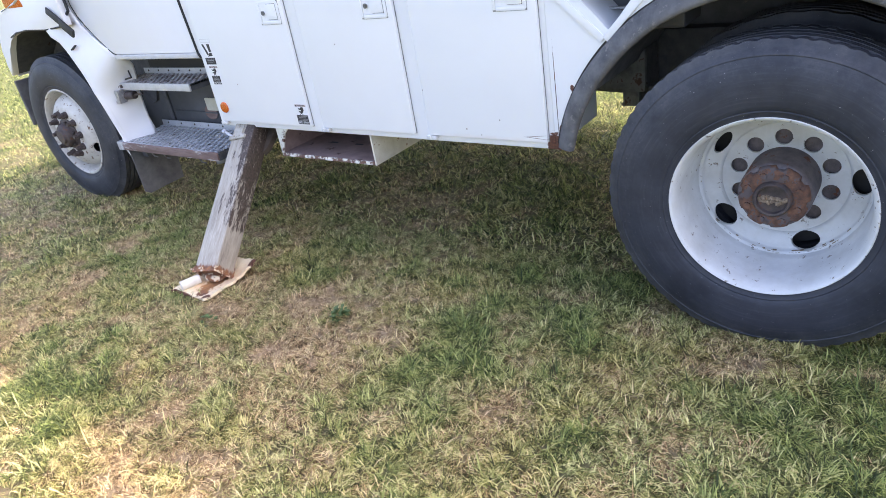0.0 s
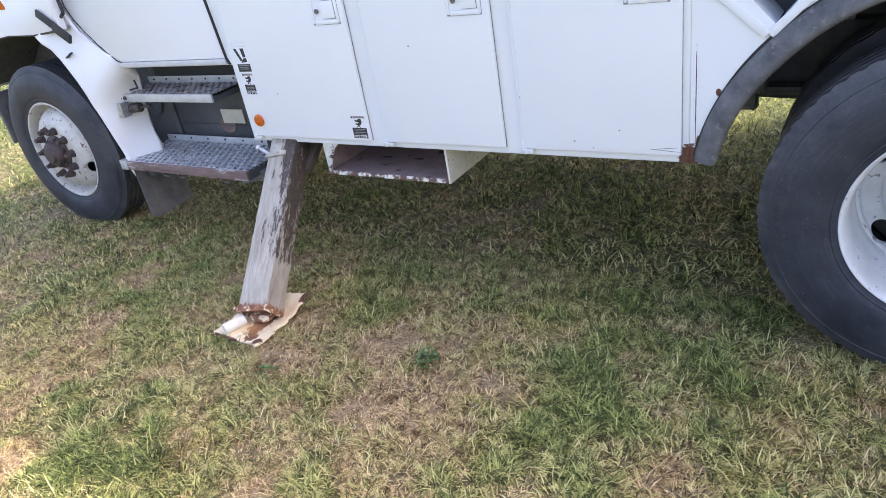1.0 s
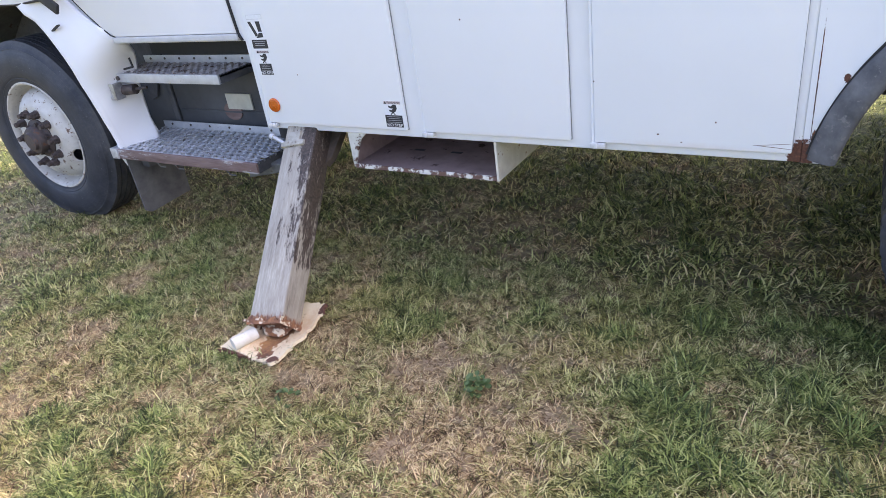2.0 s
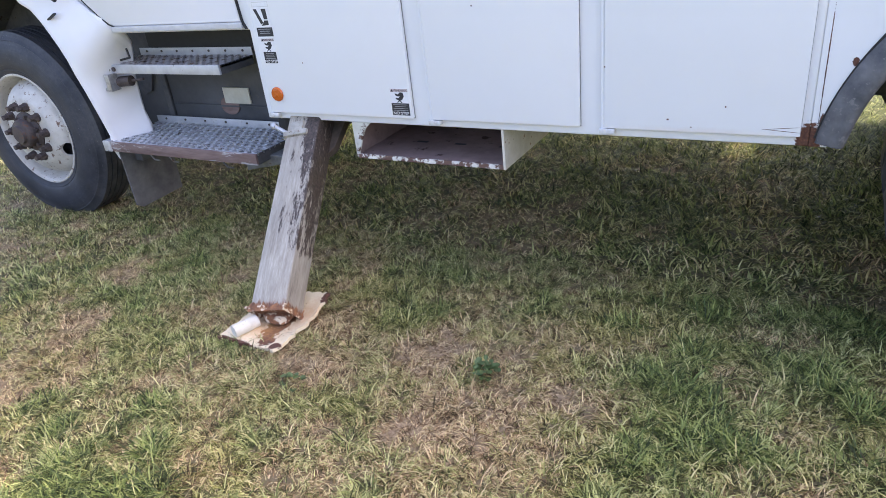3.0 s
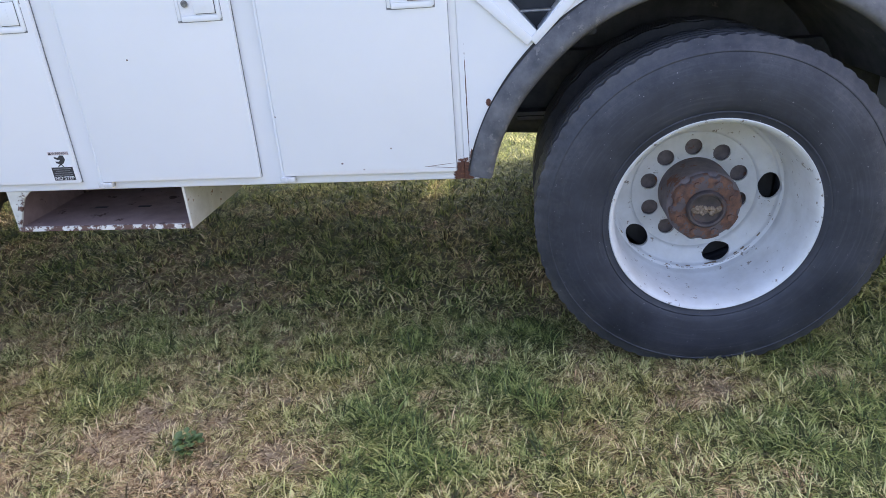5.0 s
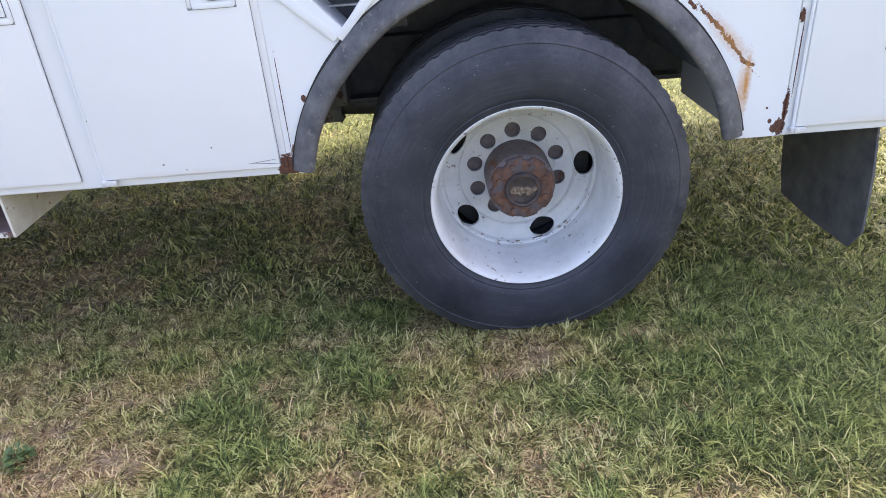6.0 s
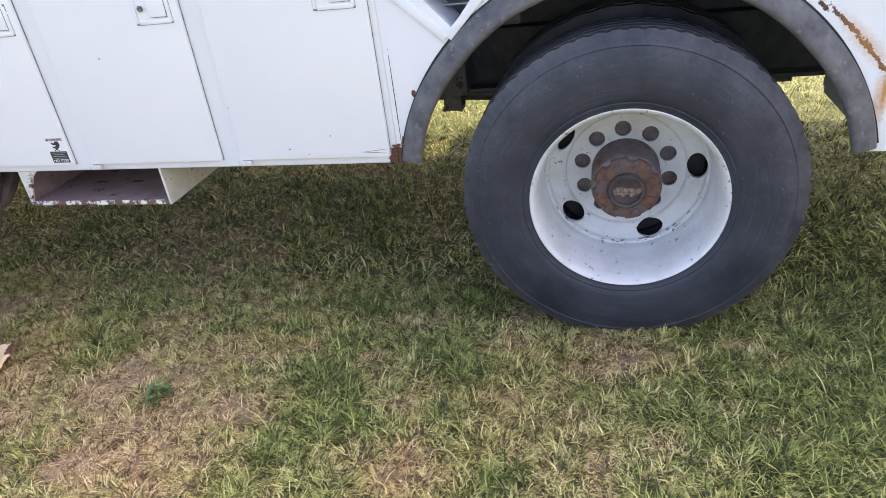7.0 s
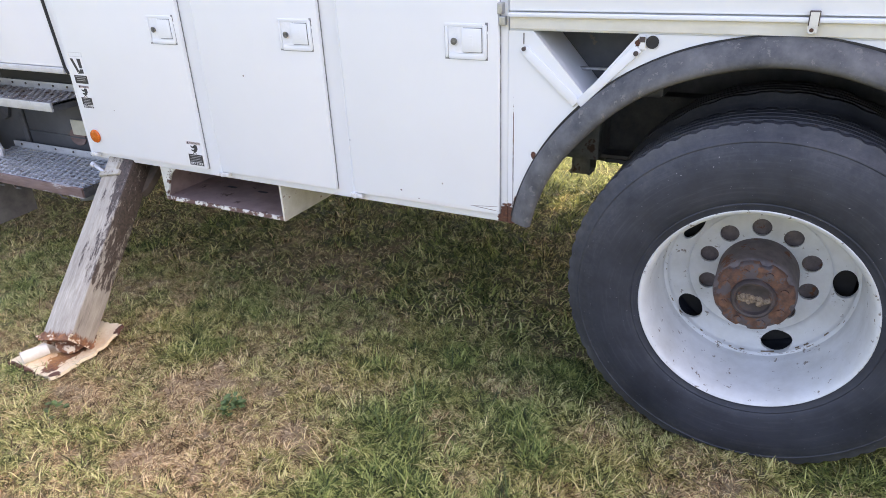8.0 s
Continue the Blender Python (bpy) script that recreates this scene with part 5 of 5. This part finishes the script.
        for p, q in zip(rows, rows[1:] + rows[:1]):
            for k in range(len(line) - 1):
                bm.faces.new((p[k], p[k + 1], q[k + 1], q[k]))
        part(name, bm, material, hood, label, smooth=True)
    bm = bmesh.new()
    prism(bm, [(-1.74, 1.30), (-2.95, 1.16), (-2.98, 1.40), (-1.74, 1.72)], 0.345, WIDTH - 0.345, 0.05)
    part("bonnet", bm, M_CAB, hood, smooth=True)
    bm = bmesh.new()
    prism(bm, [(x, z) for x, z, y in under + over], WIDTH - 0.34, WIDTH + 0.05, 0.02)
    part("far_fender", bm, M_CAB, hood, smooth=True)
    bm = bmesh.new()
    box(bm, -2.49, -2.225, -0.052, 0.06, 1.352, 1.45, 0.015)
    part("turn_lamp", bm, M_AMBER, hood, "amber turn lamp on the fender", smooth=True)
    # Black rods draw the dark seam along the hood's lower edge.
    bm = bmesh.new()
    for (xa, za, ya), (xb, zb, yb) in zip(under[:4], under[1:5]):
        rod(bm, (xa, ya + 0.006, za), (xb, yb + 0.006, zb), 0.007, 8)
    part("arch_seam", bm, M_BLACK, hood, "black seam line along the hood's lower edge", smooth=True)
    # rubber hood strap, its stub and the drain slot
    bm = bmesh.new()
    m = Matrix.Translation((-1.765, -0.072, 1.247)) @ Matrix.Rotation(radians(33), 4, "Y")
    box(bm, -0.14, 0.01, -0.012, 0.0, -0.022, 0.022, 0.005, m)
    box(bm, 0.0, 0.14, -0.020, -0.002, -0.026, 0.026, 0.008, m)
    part("hood_strap", bm, M_BLACK, hood, "black rubber hood strap", smooth=True)
    bm = bmesh.new()
    m = Matrix.Translation((-1.775, -0.056, 1.085)) @ Matrix.Rotation(radians(-22), 4, "Y")
    box(bm, -0.034, 0.034, -0.006, 0.01, -0.0035, 0.0035, 0.001, m)
    part("drain_slot", bm, M_BLACK, hood)
    bm = bmesh.new()
    rod(bm, (-1.775, -0.03, 1.268), (-1.703, -0.035, 1.302), 0.009)
    rod(bm, (-1.703, -0.035, 1.302), (-1.712, -0.03, 1.40), 0.009)
    part("mirror_stay", bm, M_BLACK, cab, smooth=True)
    bm = bmesh.new()
    box(bm, -2.985, -2.955, 0.0, 0.34, 0.50, 0.845, 0.006)
    part("front_flap", bm, M_FLAP, truck, "black rubber flap ahead of the front wheel")
    bm = bmesh.new()
    box(bm, -3.45, -3.22, 0.70, WIDTH - 0.70, 0.50, 0.80, 0.03)
    part("front_bumper", bm, M_FRAME, truck, smooth=True)
    # wheelhouse lining
    bm = bmesh.new()
    prism(bm, [(-1.58, 1.45), (-3.2, 1.40), (-3.2, 1.06), (-2.85, 0.90), (-2.3, 0.80), (-1.95, 0.75), (-1.80, 0.60), (-1.74, 0.62), (-1.66, 0.80), (-1.58, 1.00)], 0.345, 0.36)
    part("wheelhouse", bm, M_FRAME, truck, "dusty dark wheelhouse lining")


def build_step(z, x0, x1, y0, y1, lip, back, lip_mat, tread_mat, name, solid=False):
    bm = bmesh.new()
    box(bm, x0, x1, y0, y0 + 0.012, z - lip, z, 0.003)
    st = part("cab_step", bm, lip_mat, truck, name, smooth=True)
    # grip-strut tread: bars with raised diamond openings
    bm = bmesh.new()
    rows = 9
    dy = (y1 - y0 - 0.016) / rows
    cols = int((x1 - x0) / 0.046)
    dx = (x1 - x0) / cols
    for r in range(rows):
        ya = y0 + 0.014 + dy * r
        box(bm, x0, x1, ya, ya + dy * 0.30, z - 0.010, z - 0.002)
        for c in range(cols):
            xa = x0 + dx * (c + (0.5 if r % 2 else 0.0))
            if xa + dx * 0.5 < x1:
                box(bm, xa, xa + dx * 0.36, ya + dy * 0.30, ya + dy, z - 0.010, z + 0.001)
    if solid:
        box(bm, x0, x1, y0 + 0.012, y1, z - 0.014, z - 0.006)
    part("tread", bm, tread_mat, st, "scuffed perforated aluminium tread")
    bm = bmesh.new()
    box(bm, x0, x1, y1, y1 + 0.006, z - 0.02, z + back, 0.002)
    fl = part("back_flange", bm, M_ALU_PLAIN, st, "aluminium flange with bolts", smooth=True)
    for k in range(7):
        bm = bmesh.new()
        x = x0 + (x1 - x0) * (k + 0.5) / 7
        rod(bm, (x, y1 - 0.004, z + back * 0.55), (x, y1 + 0.002, z + back * 0.55), 0.006, 8)
        part("flange_bolt", bm, M_STUD, st)
    # Right end is open; a dark plate there stands for its shaded inside.
    for x in (x0, x1 - 0.008):
        bm = bmesh.new()
        box(bm, x, x + 0.008, y0 + 0.012, y1, z - lip, z - 0.001, 0.002)
        part("step_end", bm, lip_mat if x == x0 else M_FRAME, st)
    return st


build_cab()
upper = build_step(0.830, -1.66, -0.863, 0.060, 0.285, 0.044, 0.036, M_ALU_PLAIN, M_ALU_DIRTY, "upper aluminium cab step with a mud-filled tread", solid=True)
lower = build_step(0.452, -1.74, -0.672, -0.030, 0.330, 0.052, 0.036, M_LIP, M_ALU, "lower cab step with a brown worn edge")
bm = bmesh.new()
box(bm, -1.635, -1.600, 0.016, 0.024, 0.705, 0.79, 0.003)
box(bm, -1.606, -1.600, 0.016, 0.07, 0.705, 0.79, 0.002)
box(bm, -1.650, -1.615, 0.014, 0.07, 0.705, 0.722, 0.004)
part("step_bracket", bm, M_STEEL, upper, "zinc step bracket", smooth=True)
bm = bmesh.new()
rod(bm, (-1.63, 0.07, 0.740), (-1.53, 0.09, 0.745), 0.026, 12)
rod(bm, (-1.53, 0.09, 0.745), (-1.45, 0.10, 0.752), 0.007, 8)
part("step_bolt", bm, M_STUD, upper, "dark rubber buffer on the bracket", smooth=True)
for x in (-1.632, -1.596):
    bm = bmesh.new()
    rod(bm, (x, 0.052, 0.808), (x, 0.062, 0.808), 0.011, 10)
    part("step_screw", bm, M_STUD, upper)
bm = bmesh.new()
rod(bm, (-1.545, 0.075, 0.850), (-1.470, 0.075, 0.862), 0.005, 8)
rod(bm, (-1.470, 0.075, 0.862), (-1.477, 0.075, 0.907), 0.005, 8)
part("step_hook", bm, M_BLACK, upper)
bm = bmesh.new()
box(bm, -1.66, -1.60, 0.06, 0.34, 0.32, 0.400, 0.01)
part("step_bracket", bm, M_FRAME, lower, smooth=True)
bm = bmesh.new()
prism(bm, [(-0.84, 0.330), (-0.61, 0.378), (-0.59, 0.420), (-0.68, 0.420), (-0.84, 0.378)], 0.06, 0.20, 0.006)
part("step_bracket", bm, M_GREY, lower, "bent grey bracket under the step", smooth=True)
for x in (-1.50, -1.36, -0.98):
    bm = bmesh.new()
    rod(bm, (x, 0.03, 0.400), (x + 0.045, 0.03, 0.350), 0.004, 6)
    rod(bm, (x + 0.045, 0.03, 0.350), (x + 0.085, 0.03, 0.350), 0.004, 6)
    part("strap_hook", bm, M_GREY, lower)
bm = bmesh.new()
box(bm, -1.746, -1.69, -0.036, 0.03, 0.400, 0.457, 0.003)
part("corner_cap", bm, M_ALU, lower, "scuffed aluminium corner", smooth=True)
bm = bmesh.new()
box(bm, -1.98, -1.65, 0.362, 0.75, 0.40, 0.93, 0.02)
tank = part("battery_box", bm, M_TANK, truck, "dusty dark grey box behind the steps", smooth=True)
bm = bmesh.new()
box(bm, -1.62, -0.60, 0.365, 0.75, 0.40, 0.93, 0.02)
part("box_panel", bm, M_TANK, tank, smooth=True)
bm = bmesh.new()
box(bm, -1.655, -1.615, 0.354, 0.37, 0.42, 0.92, 0.006)
part("box_strap", bm, M_FRAME, tank, smooth=True)
bm = bmesh.new()
box(bm, -1.60, -0.62, 0.357, 0.366, 0.545, 0.555, 0.002)
part("box_ridge", bm, M_TANK, tank, smooth=True)
bm = bmesh.new()
box(bm, -1.200, -1.020, 0.356, 0.364, 0.566, 0.648)
part("box_label", bm, M_LABEL, tank, "faded cream label")
bm = bmesh.new()
prism(bm, [(-1.175 + 0.065 * math.cos(a * math.pi / 10), 0.553 + 0.048 * math.sin(a * math.pi / 10)) for a in range(20)], 0.3575, 0.364)
part("rust_patch", bm, M_LIP, tank)
bm = bmesh.new()
rod(bm, (-0.66, 0.22, 0.50), (-0.66, 0.22, 0.93), 0.05, 14)
part("hose", bm, M_BLACK, tank, smooth=True)

# ---- flaps ----
def build_flap(name, x, pts, label):
    """A hanging rubber sheet across the truck: pts are (y, z)."""
    bm = bmesh.new()
    prism(bm, pts, -0.004, 0.004)
    for v in bm.verts:
        y, z, d = v.co.x, v.co.z, v.co.y
        v.co = Vector((x + d, y, z))
    part(name, bm, M_FLAP, truck, label)


build_flap("front_mud_flap", -1.665, [(-0.015, 0.40), (-0.015, 0.09), (0.02, 0.065), (0.30, 0.075), (0.31, 0.40)], "black mud flap behind the front wheel")
build_flap("rear_mud_flap", 3.47, [(0.035, 0.64), (0.0, 0.45), (-0.012, 0.28), (-0.012, 0.24), (0.045, 0.155), (0.30, 0.145), (0.55, 0.155), (0.585, 0.25), (0.61, 0.40), (0.62, 0.64)], "black rubber mud flap behind the rear wheels")

# ---- chock tray under the lockers ----
bm = bmesh.new()
box(bm, -0.118, 0.536, 0.012, 0.62, 0.472, 0.480)
tray = part("chock_tray", bm, M_TRAY, truck, "oxide-brown steel tray under the lockers")
bm = bmesh.new()
box(bm, -0.118, 0.536, 0.61, 0.62, 0.481, 0.619)
part("tray_back", bm, M_TRAY, tray)
bm = bmesh.new()
box(bm, -0.118, 0.536, 0.004, 0.012, 0.466, 0.484, 0.002)
part("tray_lip", bm, M_CHIP, tray, "front lip with chipped cream paint")
bm = bmesh.new()
prism(bm, [(-0.126, 0.467), (-0.126, 0.619), (-0.034, 0.619), (-0.064, 0.593), (-0.084, 0.556), (-0.100, 0.515), (-0.114, 0.484)], 0.006, 0.014)
part("tray_gusset", bm, M_BRACKET, tray, "rusted white gusset")
bm = bmesh.new()
box(bm, -0.130, -0.119, 0.015, 0.62, 0.467, 0.618)
part("tray_end", bm, M_TRAY, tray)
bm = bmesh.new()
box(bm, 0.537, 0.546, 0.004, 0.62, 0.466, 0.619)
part("tray_end", bm, M_SHOE, tray, "cream-white end plate")
for x in (0.05, 0.23, 0.43):
    bm = bmesh.new()
    box(bm, x, x + 0.05, 0.20, 0.215, 0.4802, 0.4814)
    part("drain_slot", bm, M_BLACK, tray)

# ---- outrigger ----
def build_outrigger():
    top, foot = Vector((-0.425, 0.24, 0.76)), Vector((-0.172, -0.572, 0.075))
    d = (foot - top).normalized()
    side = Vector((1, 0, 0))
    side = (side - d * side.dot(d)).normalized()
    out = d.cross(side)
    if out.y > 0:
        out = -out
    m = Matrix((( *side, 0), (*out, 0), (*d, 0), (0, 0, 0, 1))).transposed()
    m.translation = top
    ln = (foot - top).length + 0.030
    out_ob = empty("outrigger")
    out_ob.parent = truck
    tagged(out_ob, "weathered outrigger leg standing on a rusted pad")
    bm = bmesh.new()
    box(bm, -0.080, 0.080, -0.058, 0.058, 0.0, ln, 0.010)
    part("leg", bm, M_LEG, out_ob, "square leg with streaked flaking paint", smooth=True).matrix_basis = m
    bm = bmesh.new()
    box(bm, -0.105, 0.105, -0.10, 0.050, -0.06, 0.235, 0.008, m)
    plate = bmesh.new()
    prism(plate, [(0.03, 0.10), (0.145, 0.10), (0.135, 0.26), (0.105, 0.38), (0.078, 0.41), (0.05, 0.28)], -0.075, -0.04, 0.008)
    bmesh.ops.transform(plate, matrix=m, verts=plate.verts[:])
    part("leg_guide", plate, M_SLEEVE, out_ob, "dark mossy guide plate beside the leg", smooth=True)
    part("sleeve", bm, M_SLEEVE, out_ob, "dark rusty sleeve under the body", smooth=True)
    bm = bmesh.new()
    box(bm, -0.086, 0.030, 0.050, 0.070, 0.340, 0.365, 0.006, m)
    box(bm, -0.056, 0.005, 0.050, 0.068, 0.295, 0.343, 0.008, m)
    box(bm, -0.094, -0.072, -0.03, 0.060, 0.340, 0.361, 0.006, m)
    part("clamp", bm, M_CLAMP, out_ob, smooth=True)
    bm = bmesh.new()
    rod(bm, (-0.505, -0.045, 0.600), (-0.385, -0.045, 0.545), 0.009, 10)
    rod(bm, (-0.510, -0.045, 0.602), (-0.495, -0.045, 0.595), 0.014, 10)
    rod(bm, (-0.385, -0.045, 0.545), (-0.30, -0.05, 0.548), 0.012, 10)
    part("hydraulic_line", bm, M_ALU_PLAIN, out_ob, smooth=True)
    # torn rusty collar
    bm = bmesh.new()
    rnd = random.Random(3)
    loop = []
    for (ux, uy), (vx, vy) in (((-0.079, -0.064), (0.079, -0.064)), ((0.079, -0.064), (0.079, 0.064)), ((0.079, 0.064), (-0.079, 0.064)), ((-0.079, 0.064), (-0.079, -0.064))):
        for k in range(10):
            f = k / 10
            loop.append((ux + (vx - ux) * f, uy + (vy - uy) * f, ln - 0.034 * rnd.random() ** 2.2))
    lo = [bm.verts.new(m @ Vector((x * 1.03, y * 1.03, ln + 0.012))) for x, y, z in loop]
    hi = [bm.verts.new(m @ Vector((x, y, z))) for x, y, z in loop]
    for k in range(len(loop)):
        l = (k + 1) % len(loop)
        bm.faces.new((lo[k], lo[l], hi[l], hi[k]))
    bmesh.ops.recalc_face_normals(bm, faces=bm.faces)
    bmesh.ops.solidify(bm, geom=bm.faces[:], thickness=0.003)
    box(bm, -0.104, -0.020, -0.05, 0.066, ln - 0.010, ln - 0.001, 0.003, m)
    part("collar", bm, M_COLLAR, out_ob, "torn rusty collar at the foot")
    bm = bmesh.new()
    bmesh.ops.create_icosphere(bm, subdivisions=4, radius=1.0)
    for v in bm.verts:
        # a lumpy block, squarer than a ball, between the leg and the pad
        x, y, z = (math.copysign(abs(c) ** 0.55, c) for c in v.co)
        k = 1 + 0.06 * math.sin(9 * x + 3) * math.sin(8 * y) + rnd.uniform(-0.03, 0.03)
        v.co = Vector((-0.160 + 0.048 * x * k - 0.008 * z, -0.585 + 0.046 * y * k, 0.042 + 0.018 * z))
    part("ankle", bm, M_COLLAR, out_ob, smooth=True)
    bm = bmesh.new()
    rod(bm, (-0.252, -0.735, 0.042), (-0.218, -0.645, 0.044), 0.025, 18)
    part("roller", bm, M_SHOE, out_ob, "cream round bar on the pad", smooth=True)
    # pad: a bent plate with an uneven rim
    bm = bmesh.new()
    nx, ny = 15, 17
    rnd = random.Random(9)
    grid = []
    for j in range(ny + 1):
        row = []
        for i in range(nx + 1):
            u, v = i / nx, j / ny
            x = -0.322 + 0.285 * u + (rnd.uniform(-0.008, 0.008) if i in (0, nx) else 0) + 0.07 * v * (0.5 - u) * 0.3
            y = -0.755 + 0.345 * v + (rnd.uniform(-0.010, 0.010) if j in (0, ny) else 0)
            z = 0.020 + 0.030 * max(0, v - 0.7) / 0.3 + 0.012 * max(0, u - 0.8) / 0.2 + 0.006 * math.sin(5 * u) * math.sin(4 * v)
            row.append(bm.verts.new((x, y, z)))
        grid.append(row)
    for p, q in zip(grid, grid[1:]):
        for k in range(nx):
            bm.faces.new((p[k], p[k + 1], q[k + 1], q[k]))
    bmesh.ops.recalc_face_normals(bm, faces=bm.faces)
    bmesh.ops.solidify(bm, geom=bm.faces[:], thickness=0.012)
    part("pad", bm, M_PAD, out_ob, "cream steel foot pad with brown rust", smooth=True, angle=50)


build_outrigger()


# ---- small weed in the lawn ----
def build_weed(x, y, leaves, size, seed):
    rnd = random.Random(seed)
    weed = tagged(empty("lawn_weed", (x, y, 0.0)), "small broad-leaved green weed in the lawn", "weed", group="weeds in the lawn")
    bm = bmesh.new()
    w = 0.33
    vs = [bm.verts.new(p) for p in ((0, 0, 0), (0.35, w, 0.20), (0.75, w * 0.9, 0.28), (1.0, 0, 0.22), (0.75, -w * 0.9, 0.28), (0.35, -w, 0.20))]
    mid = bm.verts.new((0.55, 0, 0.12))
    for a in range(6):
        bm.faces.new((vs[a], vs[(a + 1) % 6], mid))
    first = part("leaf", bm, M_WEED, weed)
    for k in range(leaves):
        ln = size * rnd.uniform(0.6, 1.1)
        m = Matrix.Translation((rnd.uniform(-0.03, 0.03), rnd.uniform(-0.03, 0.03), rnd.uniform(0.008, 0.026))) @ Matrix.Rotation(rnd.uniform(0, 6.28), 4, "Z") @ Matrix.Rotation(-rnd.uniform(-0.15, 0.22), 4, "Y") @ Matrix.Diagonal((ln, ln, ln, 1))
        if k == 0:
            first.matrix_basis = m
        else:
            shared("leaf", first, weed, m)


build_weed(0.655, -0.545, 30, 0.034, 1)
build_weed(0.12, -0.80, 9, 0.032, 2)
